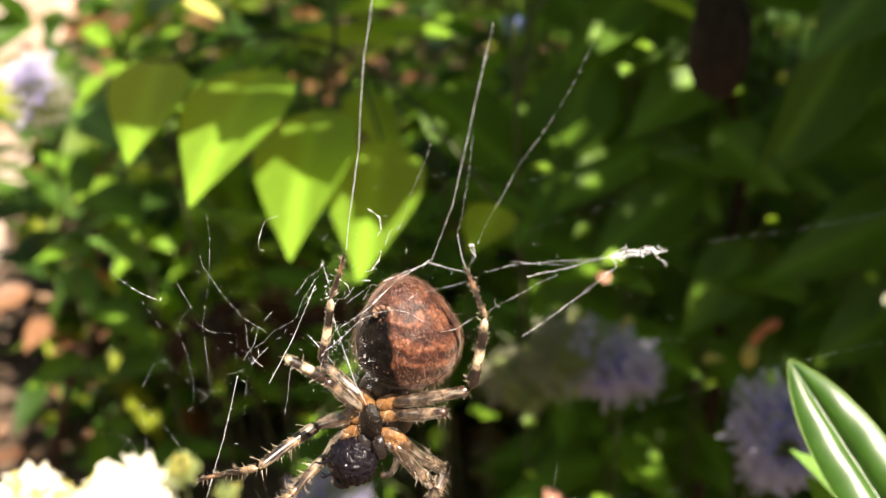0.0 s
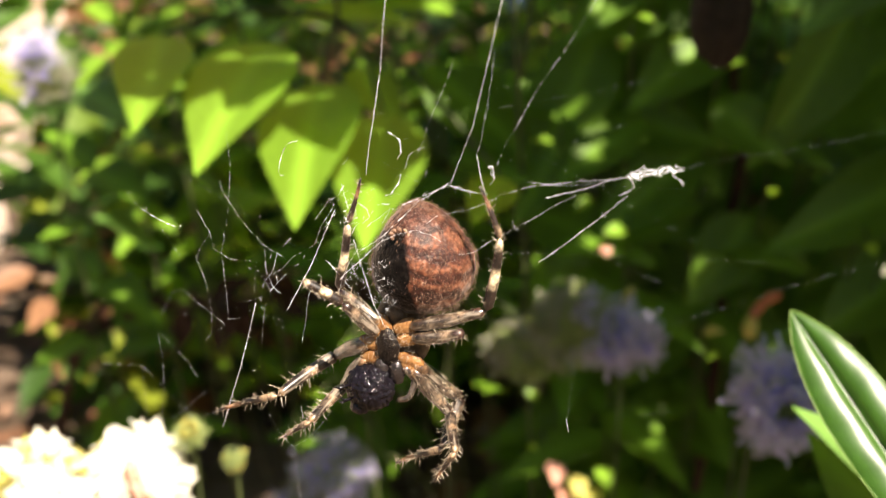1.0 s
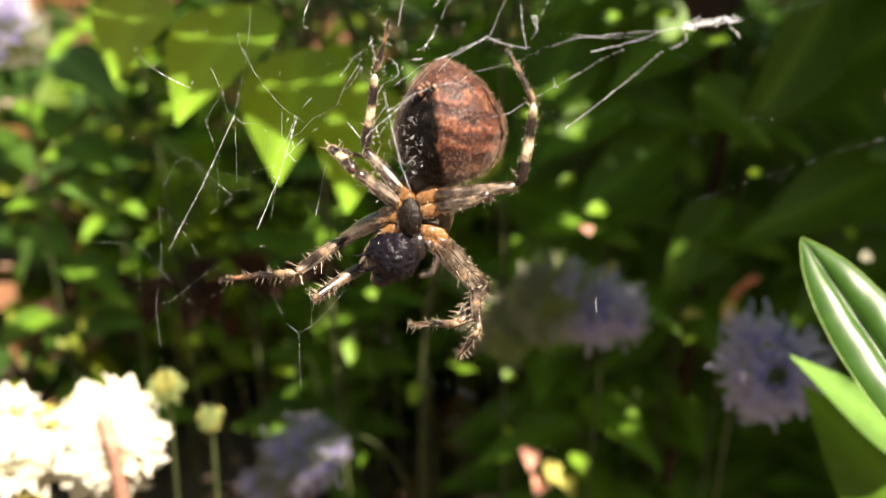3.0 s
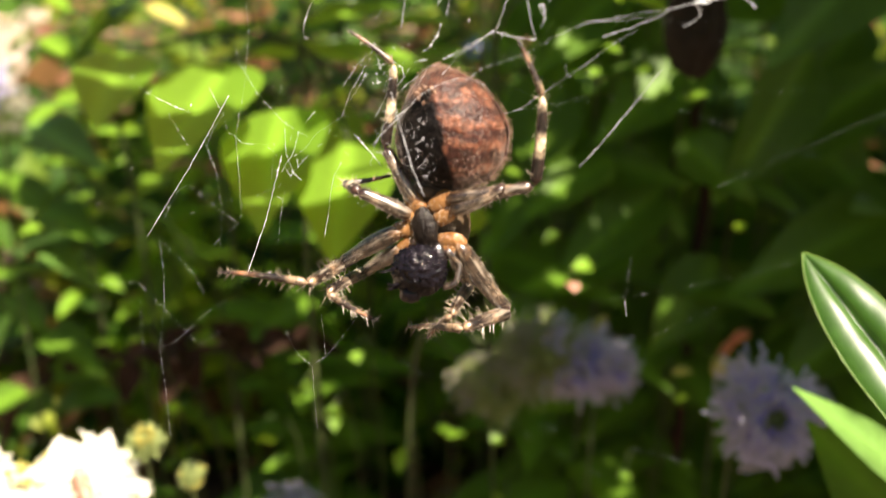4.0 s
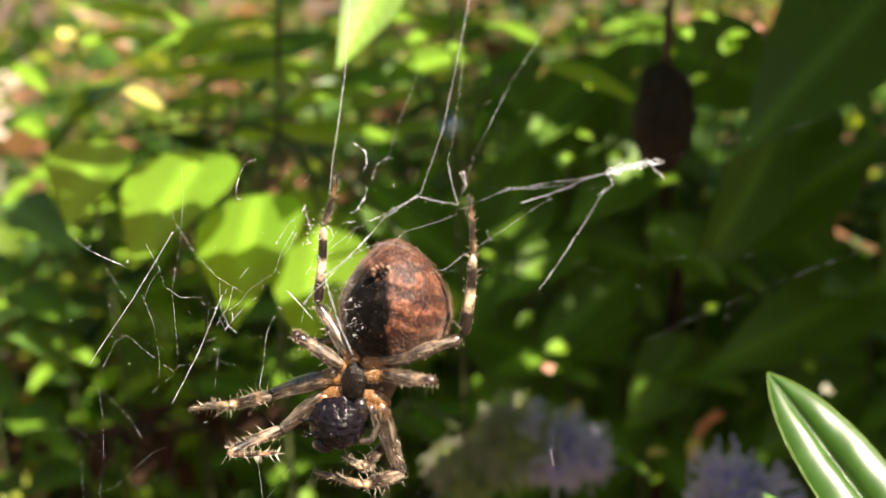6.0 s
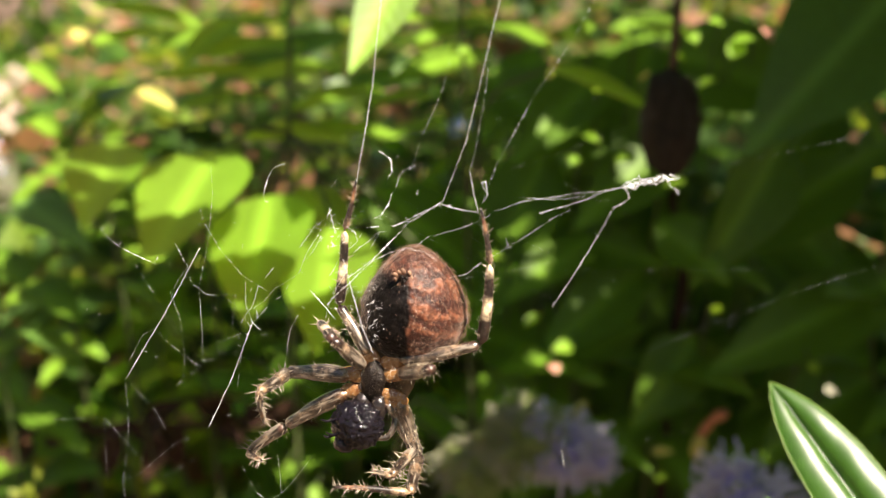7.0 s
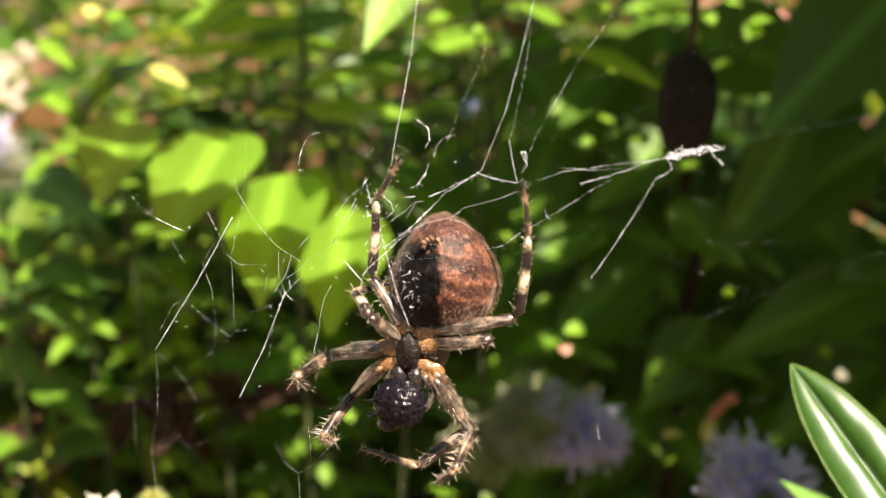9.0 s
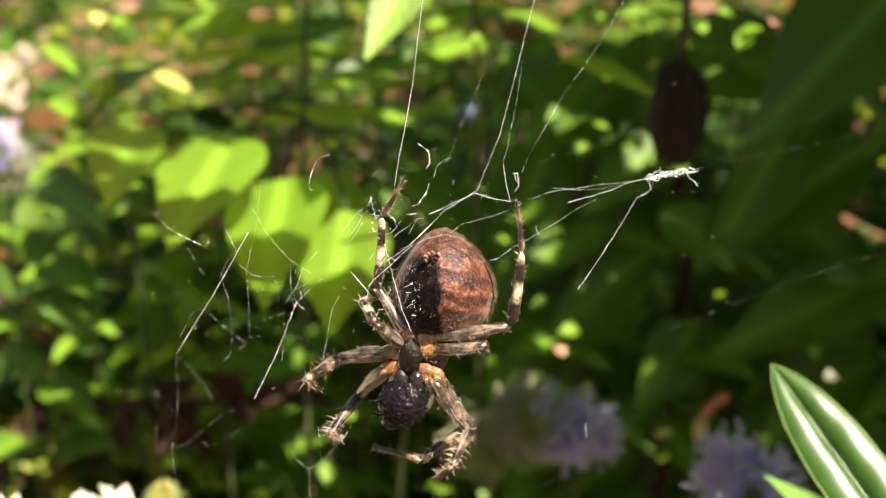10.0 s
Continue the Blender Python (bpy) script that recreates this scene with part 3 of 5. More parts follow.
def flower_spike(label, foot, tip, radius, plan, seed, stem_to, density=110):
    """A spike of florets from foot to tip. plan: (share of the length, petal colour)."""
    rng = random.Random(seed)
    thing = empty("flower_spike", Matrix.Translation(foot), label, "flower", "flower spikes of the shrub")
    axis = Vector(tip) - Vector(foot)
    turn = axis.normalized().to_track_quat("Z", "Y").to_matrix().to_4x4()
    mats = {"purple": M_PURPLE, "white": M_WHITE, "green": M_BUD, "faded": M_FADED, "yellow": M_YELLOW}
    size = {"green": 0.36, "white": 0.5}
    for key in mats:
        if key not in FLORETS:
            lift = (0.0, 0.5) if key == "white" else (0.5, 1.25)
            FLORETS[key] = [floret_mesh(rng, 0.0125 * size.get(key, 0.42), mats[key], lift, 0 if key == "white" else 7) for _ in range(5)]
    n = int(density * axis.length / 0.03)
    for i in range(n):
        t = (i + 0.5) / n
        key = next(c for lim, c in plan if min(1, max(0, t + rng.gauss(0, 0.07))) <= lim or lim == 1.0)
        a = i * 2.39996
        d = Vector((math.cos(a), math.sin(a), 0.3 + 1.5 * t * t)).normalized()
        r = radius * min(1, 0.6 + 1.4 * t) * (0.55 + 0.45 * math.sin(math.pi * min(1, 0.25 + 0.65 * t))) * rng.uniform(0.62, 1.1)
        p = Vector((0, 0, axis.length * t * 0.93)) + d * r * 0.72
        ob = new("floret", rng.choice(FLORETS[key]))
        ob.parent = thing
        k = r / 0.0125
        ob.matrix_basis = turn @ Matrix.Translation(p) @ d.to_track_quat("Z", "Y").to_matrix().to_4x4() @ Matrix.Diagonal((k, k, k, 1))
    core = [turn @ Vector((0, 0, axis.length * 0.95 * q / 8)) for q in range(9)]
    raw("flower_core", *tube_data(core, [radius * 0.32 * math.sin(0.4 + 2.4 * q / 8) for q in range(9)], 10), M_BUD, thing)
    stalk(thing, [Vector(foot) + axis * 0.5, foot, *stem_to], 0.0005, 0.0006, M_STEM)
    return thing


flower_spike("lilac spike of small florets with faded greenish older blooms", (0.0231, 0.262, 0.2711), (0.0554, 0.252, 0.2684), 0.0098,
             [(0.28, "faded"), (0.46, "green"), (1.0, "purple")], 21, [(-0.0, 0.28, 0.26), (-0.005, 0.3, GROUND)], 170)
flower_spike("withered pale greenish flower head behind the spider", (0.0138, 0.275, 0.2618), (0.0260, 0.262, 0.2535), 0.0080, [(0.55, "faded"), (1.0, "green")], 27, [(0.0, 0.29, 0.25), (-0.002, 0.3, GROUND)], 120)
flower_spike("round lilac flower head with a few bright florets, facing the web", (0.0820, 0.214, 0.2757), (0.0770, 0.190, 0.2850), 0.0098, [(1.0, "purple")], 22, [(0.085, 0.24, 0.25), (0.09, 0.27, GROUND)], 140)
flower_spike("lilac flower spike with a pale tip, low among the leaves", (-0.0300, 0.290, 0.2060), (-0.0560, 0.272, 0.1950), 0.0095, [(0.6, "purple"), (0.8, "faded"), (1.0, "purple")], 23, [(-0.01, 0.31, 0.17), (-0.005, 0.33, GROUND)])
SUNNY = []
SUNNY.append(flower_spike("white flower head in full sun, almost blown out", (-0.0690, 0.1875, 0.2725), (-0.0605, 0.169, 0.2815), 0.0128, [(1.0, "white")], 24, [(-0.09, 0.24, 0.2), (-0.09, 0.26, GROUND - 0.02)], 240))
SUNNY.append(flower_spike("cream and white flower head in full sun", (-0.0915, 0.1875, 0.2705), (-0.0805, 0.169, 0.2800), 0.0122, [(0.12, "yellow"), (0.6, "white"), (0.68, "yellow"), (1.0, "white")], 25, [(-0.1, 0.24, 0.19), (-0.09, 0.26, GROUND - 0.02)], 240))


flower_spike("far lilac flower spike in the sun", (-0.1400, 0.345, 0.3200), (-0.1380, 0.330, 0.3400), 0.0090, [(0.5, "faded"), (1.0, "purple")], 26, [(-0.15, 0.36, 0.25), (-0.15, 0.37, GROUND)], 90)


def build_withered_bud():
    thing = empty("withered_bud", pose(0.099, 0.30, 0.247), "rust-brown curled withered bud with a yellow base", "flower bud")
    line = smooth_line([(0, 0, 0), (0.003, 0, 0.006), (0.0065, -0.001, 0.0105), (0.0095, -0.001, 0.011)], 5)
    raw("bract", *tube_data(line, [0.0014, 0.0016, 0.0016, 0.0015, 0.0015, 0.0016, 0.0015, 0.0014, 0.0015, 0.0017, 0.0018, 0.0019, 0.0018, 0.0016, 0.0011, 0.0006], 10), M_RUST, thing)
    raw("bud", *blob((0.0005, -0.001, -0.001), (0.0026, 0.0026, 0.0042), None, 0.15, 3, 14, 10), M_YELLOW, thing)
    stalk(thing, [(0.099, 0.30, 0.245), (0.1, 0.305, 0.2), (0.1, 0.31, GROUND)], 0.0004, 0.0006, M_STEM)


build_withered_bud()


def build_bud_cluster(foot, label, colour, count, spread, size, seed, stem_foot):
    rng = random.Random(seed)
    thing = empty("bud_cluster", Matrix.Translation(foot), label, "flower bud")
    for _ in range(count):
        p = Vector((rng.gauss(0, 1), rng.gauss(0, 1), rng.gauss(0, 1))) * spread
        q = size * rng.uniform(0.6, 1.2)
        raw("bud", *blob(p, (q, q, q * 1.3), None, 0.2, rng.random() * 9, 10, 7), colour, thing)
        v, f = tube_data([p * 0.9, (0, 0, -spread * 2)], [size * 0.2, size * 0.25], 5)
        raw("bud_stalk", v, f, M_STEM, thing)
    stalk(thing, [Vector(foot) + Vector((0, 0, -spread * 2)), stem_foot], 0.0004, 0.0005, M_STEM)
    return thing


SUNNY.append(flower_spike("yellow-green bud cluster beside the white flower heads", (-0.0515, 0.181, 0.2855), (-0.0510, 0.178, 0.2905), 0.0031, [(0.8, "green"), (1.0, "yellow")], 31, [(-0.06, 0.2, 0.2), (-0.07, 0.23, GROUND - 0.02)], 330))
SUNNY.append(flower_spike("small yellow-green bud cluster, low down", (-0.0455, 0.189, 0.2735), (-0.0452, 0.187, 0.2770), 0.0024, [(0.3, "yellow"), (1.0, "green")], 32, [(-0.05, 0.2, 0.2), (-0.06, 0.24, GROUND - 0.02)], 330))
build_bud_cluster((0.0525, 0.2620, 0.2781), "yellow bud above the lilac spike", M_YELLOW, 4, 0.0010, 0.0013, 3, (0.05, 0.28, GROUND))


def build_blue_flower(place, seed):
    rng = random.Random(seed)
    thing = empty("blue_flower", Matrix.Translation(place), "tiny pale blue five-petalled flower", "flower", "blue flowers")
    for k in range(5):
        m = Matrix.Rotation(0.9, 4, "X") @ Matrix.Rotation(k * 1.2566, 4, "Z") @ Matrix.Rotation(rng.uniform(0.1, 0.4), 4, "X")
        v, f = leaf_data(0.006, 0.005, 0.2, -0.1, 5, 2)
        raw("petal", [tuple(m @ Vector(q)) for q in v], f, M_BLUE, thing)
    raw("eye", *blob((0, 0, 0.0003), (0.0012, 0.0012, 0.001), None, 0.1, 1, 8, 6), M_YELLOW, thing)
    stalk(thing, [place, Vector(place) + Vector((0.005, 0.02, -0.1)), (place[0], place[1] + 0.03, GROUND)], 0.0006, 0.0009, M_STEM)


for n, spot in enumerate(BLUE):
    build_blue_flower(spot, n)


def build_pink_stalk():
    thing = empty("pink_stalk", pose(-0.061, 0.166, 0.262), "bare salmon-pink flower stalk beside the white heads", "stalk")
    stalk(thing, [(-0.0600, 0.167, 0.2905), (-0.0590, 0.165, 0.282), (-0.0580, 0.165, 0.27), (-0.07, 0.2, GROUND - 0.02)], 0.0011, 0.0013, M_SALMON)
    return thing


SUNNY.append(build_pink_stalk())


# ---------------------------------------------------------------- waxy shoot beside the web
def wax_leaf(thing, base, tip, half, facing):
    """A thick leaf: two swelling halves, a sunk midrib and a pale margin."""
    length = (Vector(tip) - Vector(base)).length
    n, m = 40, 12
    verts, edges = [], ([], [])
    for i in range(n + 1):
        d = length * (1 - i / n) ** 1.4
        w = half * (1 - math.exp(-d / 0.0068)) * (1 - 0.75 * max(0.0, d / length - 0.45) ** 1.5) + 0.00006
        for j in range(-m, m + 1):
            q = abs(j) / m
            z = w * (0.34 * (1 - math.exp(-q / 0.16)) - 0.13 * q ** 4)
            z += 0.012 * w * math.sin(d * 900 + q * 3)
            verts.append((w * j / m, length - d, z))
            if abs(j) == m:
                edges[j > 0].append(Vector(verts[-1]))
    k = 2 * m + 1
    faces = [(i * k + j, i * k + j + 1, (i + 1) * k + j + 1, (i + 1) * k + j) for i in range(n) for j in range(2 * m)]
    ob = raw("leaf", verts, faces, M_LEAF_WAX, thing)
    ob.matrix_basis = thing.matrix_basis.inverted() @ aim(base, tip, facing)
    for line in edges:
        raw("leaf_margin", *tube_data(line, 0.00007, 6), M_MARGIN, ob)


def build_shoot():
    thing = empty("evergreen_shoot", pose(0.085, 0.15, GROUND), "evergreen shoot with long glossy keeled leaves, a bright sheen along them", "plant")
    stalk(thing, [(0.1, 0.14, GROUND), (0.098, 0.13, 0.22), (0.085, 0.115, 0.29), (0.0671, 0.1057, 0.3227)], 0.0022, 0.0014, M_STEM)
    wax_leaf(thing, (0.0666, 0.1057, 0.3237), (0.0531, 0.126, 0.3432), 0.0052, (-0.189, -0.754, 0.652))
    # the paler, cooler green stands for the sheen on this small leaf
    blade(thing, (0.090, 0.150, 0.291), (0.0632, 0.1495, 0.3125), 0.0105, (0.1, -0.5, 0.85), M_LEAF_COOL, fold=0.4, droop=0.02, arch=0.3)
    # the darker green stands for the shade on this lower leaf
    blade(thing, (0.100, 0.155, 0.270), (0.068, 0.154, 0.304), 0.020, (-0.3, -0.9, 0.2), M_LEAF_SHADED, fold=0.2, droop=0.05)


build_shoot()


# ---------------------------------------------------------------- unseen growth added overhead to shade the border
GAPS = [Vector(g) - SUN * ((g[2] - 0.3) / SUN.z) for g in GLINTS + LIT_SPOTS]


def open_to_sun(p, out, k):
    """True where a leaf would close one of the gaps that let the sun in."""
    for g in GAPS:
        s = max(0, min(0.03 * k, (g - p).dot(out)))
        if (p + out * s - g).length < 0.0006 + 0.0055 * k:
            return True
    return False


def build_shade_canopy(root, seed, count, spread, size, cover, tips, lie=None):
    """An unseen tall shrub, added so that its leaves over the border block the sun."""
    rng = random.Random(seed)
    deep = leaf_shapes(M_LEAF_SHADED, 4, seed + 1)
    root = Vector(root)
    tree = empty("added_shade_shrub", Matrix.Translation(root), "leafy shrub added out of view, its leaves set to shade the border", "shrub", "tall shrubs of the border")
    inv = tree.matrix_basis.inverted()
    fork = root + Vector((-0.03, -0.04, 0.5))
    stalk(tree, [root, root + Vector((0.01, -0.01, 0.25)), fork], 0.012, 0.008, M_TWIG, "trunk")
    for tip in tips:
        tip = Vector(tip)
        stalk(tree, [fork, (fork + tip) / 2 + Vector((0, 0, 0.05)), tip], 0.005, 0.0012, M_TWIG, "branch")
    made = 0
    while made < count:
        x, y = rng.uniform(*spread[0]), rng.uniform(*spread[1])
        if not cover(x, y):
            continue
        p = Vector((x, y, 0.3)) + SUN * rng.uniform(0.22, 0.42)
        a = rng.uniform(0, 6.3) if lie is None else lie + rng.uniform(-0.15, 0.15)
        out = Vector((math.cos(a), math.sin(a), rng.uniform(-0.3, 0.1)))
        k = rng.uniform(*size)
        flat = out - SUN * (out.z / SUN.z)
        if lie is None and open_to_sun(Vector((x, y, 0.3)), flat.normalized(), k):
            continue
        ob = new("leaf", rng.choice(deep))
        ob.parent = tree
        ob.matrix_basis = inv @ aim(p, p + out, SUN) @ Matrix.Diagonal((k, k, k, 1))
        made += 1


def right_cover(x, y):
    return y > 0.25 or x > 0.035 and y > 0.235 or 0.06 < x < 0.14 and y > 0.188


for k in range(2):
    build_shade_canopy((0.5, 0.4 + 0.12 * k, GROUND), 8 + 30 * k, 800, ((0.02, 0.32), (0.185, 0.52)), (1.0, 1.7), right_cover, [(0.1, 0.15 + 0.05 * k, 0.55), (0.12, 0.3, 0.6), (0.15, 0.4, 0.6 + 0.03 * k), (0.2, 0.45, 0.62)])
build_shade_canopy((0.52, 0.28, GROUND), 21, 1100, ((0.0, 0.17), (0.20, 0.37)), (0.42, 0.6), right_cover, [(0.08, 0.15, 0.55), (0.1, 0.22, 0.58)])
build_shade_canopy((0.42, 0.75, GROUND), 9, 330, ((-0.3, 0.05), (0.318, 0.8)), (1.0, 1.9), lambda x, y: x > -0.335 * y, [(0.05, 0.25, 0.6), (0.0, 0.4, 0.6), (-0.05, 0.6, 0.6), (-0.1, 0.75, 0.65)])
# narrow added strips of leaves that darken single spots and cut the lit patches
build_shade_canopy((0.40, 0.10, GROUND), 10, 16, ((-0.03, 0.035), (0.196, 0.206)), (0.8, 1.0), lambda x, y: True, [(0.12, 0.05, 0.55)])
build_shade_canopy((0.46, 0.16, GROUND), 14, 30, ((-0.016, 0.016), (0.206, 0.256)), (0.7, 0.85), lambda x, y: -0.012 < y - 0.238 - 1.19 * x < 0.006, [(0.10, 0.08, 0.55)], -2.27)
build_shade_canopy((-0.35, 0.30, GROUND), 15, 13, ((-0.100, -0.078), (0.266, 0.322)), (0.8, 1.0), lambda x, y: True, [(-0.05, 0.2, 0.56)], 3.3)


def build_shade_tree():
    """An unseen tree, added so that its crown dapples the light further back."""
    rng = random.Random(66)
    tree = empty("added_shade_tree", pose(1.9, 0.9, GROUND), "tree added out of view, its spreading leafy crown dapples the light", "tree")
    stalk(tree, [(1.9, 0.9, GROUND), (1.92, 0.88, 0.6), (1.8, 0.8, 1.25)], 0.07, 0.045, M_TWIG, "trunk")
    for tip in ((0.5, 0.0, 1.5), (0.7, 0.7, 1.6), (0.9, 1.5, 1.6), (2.2, 1.4, 1.7), (1.6, 2.0, 1.7)):
        stalk(tree, [(1.8, 0.8, 1.25), (Vector((1.8, 0.8, 1.45)) + Vector(tip)) / 2, tip], 0.03, 0.006, M_TWIG, "limb")
    verts, faces = [], []
    inv = tree.matrix_basis.inverted()
    for _ in range(2600):
        x, y = rng.uniform(-0.5, 2.4), rng.uniform(0.5, 3.2)
        if x < -0.2 * y + 0.1 or noise.noise(Vector((x * 3, y * 3, 5))) < -0.22:
            continue
        p = Vector((x, y, 0.15)) + SUN * rng.uniform(1.4, 1.9)
        m = Matrix.Translation(inv @ p) @ Euler((rng.uniform(-0.7, 0.7), rng.uniform(-0.7, 0.7), rng.uniform(0, 6.3))).to_matrix().to_4x4()
        k = rng.uniform(0.06, 0.11)
        o = len(verts)
        verts += [tuple(m @ Vector(q)) for q in ((0, 0, 0), (0.3 * k, 0.45 * k, 0.05 * k), (0, k, -0.1 * k), (-0.3 * k, 0.45 * k, 0.05 * k))]
        faces.append((o, o + 1, o + 2, o + 3))
    tagged(raw("crown", verts, faces, M_LEAF_SHADED, tree, False), kind="stuff")


build_shade_tree()


def build_shade_twig():
    """An unseen twig, added above the sprig so that its shadow wanders over its leaves."""
    rng = random.Random(18)
    deep = leaf_shapes(M_LEAF_SHADED, 3, 19)
    m = pose(-0.03 + 0.07, 0.273 - 0.09, 0.34 + 0.164)
    twig = empty("added_shade_twig", m, "leafy twig added out of view, swaying to shift the shade on the sprig", "branch")
    stalk(twig, [(-0.13, 0.18, 0.515), (0.04, 0.19, 0.52), (0.16, 0.2, 0.53), (0.3, 0.25, 0.56)], 0.001, 0.003, M_TWIG, "twig")
    for k in range(22):
        x = -0.11 + 0.011 * (k // 2) + rng.uniform(-0.002, 0.002)
        side = 1 if k % 2 else -1
        ob = new("leaf", rng.choice(deep))
        ob.parent = twig
        p = Vector((x + 0.07 - 0.04, 0.0, 0.004))
        out = Vector((rng.uniform(-0.35, 0.35), side, rng.uniform(-0.1, 0.1)))
        s = rng.uniform(0.95, 1.25)
        ob.matrix_basis = aim(p, p + out, SUN) @ Matrix.Diagonal((1.3 * s, s, s, 1))
    return twig


TWIG = build_shade_twig()

# ---------------------------------------------------------------- spider
HOME = pose(0.0026, 0.0875, 0.3617, 0, 0, -16)
# seconds, shift to the right and upwards in mm, lean to the left in degrees
SPIDER_ROWS = [
    (0.0, -0.12, -0.92, -0.5), (0.5, -0.10, -0.56, -0.4), (1.0, 0.48, 0.22, 0.0), (1.5, 0.66, 0.60, 0.2), (2.0, 0.58, 0.34, 0.5),
    (3.5, 1.04, 0.74, 0.8), (4.0, 2.09, -1.37, 9.0), (4.5, -0.04, -0.69, 6.9), (5.0, -0.97, -1.09, 3.2), (5.5, -1.22, -1.60, -1.7),
    (7.0, -0.79, 0.22, -6.3), (7.5, -0.54, 0.82, -5.0), (8.0, 0.11, 0.43, -2.6), (8.5, -0.04, 0.83, -1.5), (9.0, -0.11, 0.63, -1.9),
    (9.5, -0.31, 0.57, -2.1), (10.0, -0.12, 0.16, -2.2),
]
WEB_LEAN = [0.7, 0.4, 0.0, -0.2, -0.5, -1.4, 1.5, 2.3, 2.0, 2.5, 1.0, 1.0, 1.3, 1.0, 1.0, 1.3, 1.3]


def abdomen_material():
    k = Mat("abdomen_skin", 0.42, 0.3)
    x, y, z = k.axis(0), k.axis(1), k.axis(2)
    # wavy cross folds on the flank
    wave = k.n.new("ShaderNodeTexWave")
    wave.bands_direction = "Z"
    wave.inputs["Scale"].default_value, wave.inputs["Distortion"].default_value = 150, 6.5
    wave.inputs["Detail"].default_value, wave.inputs["Detail Scale"].default_value = 5, 3.2
    m = k.n.new("ShaderNodeCombineXYZ")
    k.link(x, m.inputs[0]).link(y, m.inputs[1]).link(k.math("ADD", z, k.math("MULTIPLY", x, 0.25)), m.inputs[2]).link(m.outputs[0], wave.inputs["Vector"])
    flank = k.ramp(wave.outputs["Fac"], [(0.1, (0.042, 0.013, 0.009)), (0.5, (0.088, 0.027, 0.015)), (0.95, (0.175, 0.066, 0.036))])
    speck = k.ramp(k.noise(2600, 4), [(0.36, (0.42, 0.38, 0.36)), (0.5, (0.9, 0.86, 0.84)), (0.64, (1.6, 1.55, 1.5))])
    flank = k.mix(1.0, flank, speck, "MULTIPLY")
    grey = k.ramp(k.noise(900, 6), [(0.3, (0.04, 0.026, 0.02)), (0.7, (0.13, 0.085, 0.065))])
    # the dark underside: a band from spinnerets to waist
    cx = k.math("ADD", x, k.math("MULTIPLY", k.noise(600, 3), 0.0012))
    side = k.ramp(k.math("MULTIPLY", k.math("ADD", cx, 0.004), 100), [(0.325, (1, 1, 1)), (0.355, (0, 0, 0))])
    left = k.ramp(k.math("MULTIPLY", k.math("ADD", cx, 0.008), 100), [(0.30, (0, 0, 0)), (0.42, (1, 1, 1))])
    top = k.ramp(k.math("MULTIPLY", k.math("ADD", z, 0.008), 60), [(0.66, (1, 1, 1)), (0.73, (0, 0, 0))])
    band = k.math("MULTIPLY", k.math("MULTIPLY", side, left), top)
    dark = k.ramp(k.noise(1500, 5), [(0.5, (0.003, 0.002, 0.002)), (0.8, (0.018, 0.014, 0.012))])
    shell = k.mix(left, grey, flank)
    shell = k.mix(k.ramp(k.math("MULTIPLY", k.math("ADD", z, 0.008), 60), [(0.1, (1, 1, 1)), (0.3, (0, 0, 0))]), shell, grey)
    crown = k.ramp(k.math("MULTIPLY", k.math("ADD", z, 0.008), 60), [(0.70, (0, 0, 0)), (0.80, (1, 1, 1))])
    shell = k.mix(crown, shell, k.mix(1.0, (0.045, 0.011, 0.008), speck, "MULTIPLY"))
    k.colour(k.mix(band, shell, dark))
    k.b.inputs["Sheen Weight"].default_value, k.b.inputs["Sheen Roughness"].default_value = 0.25, 0.25
    k.b.inputs["Sheen Tint"].default_value = (1.0, 0.85, 0.75, 1)
    k.link(k.math("SUBTRACT", 0.5, k.math("MULTIPLY", band, 0.35)), k.b.inputs["Specular IOR Level"])
    return k.bump(k.math("ADD", k.noise(2200, 6), k.math("MULTIPLY", wave.outputs["Fac"], 0.2)), 0.8, 0.00025).m


def leg_material(name, bands, rough=0.42, pale=0.0, coat=0.0):
    """Rings of colour along the limb."""
    k = Mat(name, rough, 1.0)
    k.b.inputs["Coat Weight"].default_value, k.b.inputs["Coat Roughness"].default_value = coat, 0.32
    z = k.math("ADD", k.axis(2, "Generated"), k.math("MULTIPLY", k.math("SUBTRACT", k.noise(900, 4), 0.5), 0.09))
    c = k.ramp(z, bands)
    c = k.mix(1.0, c, k.ramp(k.noise(1500, 5), [(0.38, (0.22, 0.19, 0.18)), (0.5, (0.9, 0.87, 0.84)), (0.62, (1.75, 1.7, 1.62))]), "MULTIPLY")
    # pale streaks along the limb: hair, and bright highlights painted in with it
    far = k.n.new("ShaderNodeCombineXYZ")
    k.link(k.axis(0), far.inputs[0]).link(k.axis(1), far.inputs[1]).link(k.math("MULTIPLY", k.axis(2), 0.12), far.inputs[2])
    streak = k.n.new("ShaderNodeTexNoise")
    streak.inputs["Scale"].default_value, streak.inputs["Detail"].default_value = 2600, 3
    k.link(far.outputs[0], streak.inputs["Vector"])
    c = k.mix(k.ramp(streak.outputs["Fac"], [(0.54, (0, 0, 0)), (0.68, (pale, pale, pale))]), c, (0.52, 0.44, 0.35))
    return k.colour(c).bump(k.noise(2200, 4), 0.2, 0.00008).m


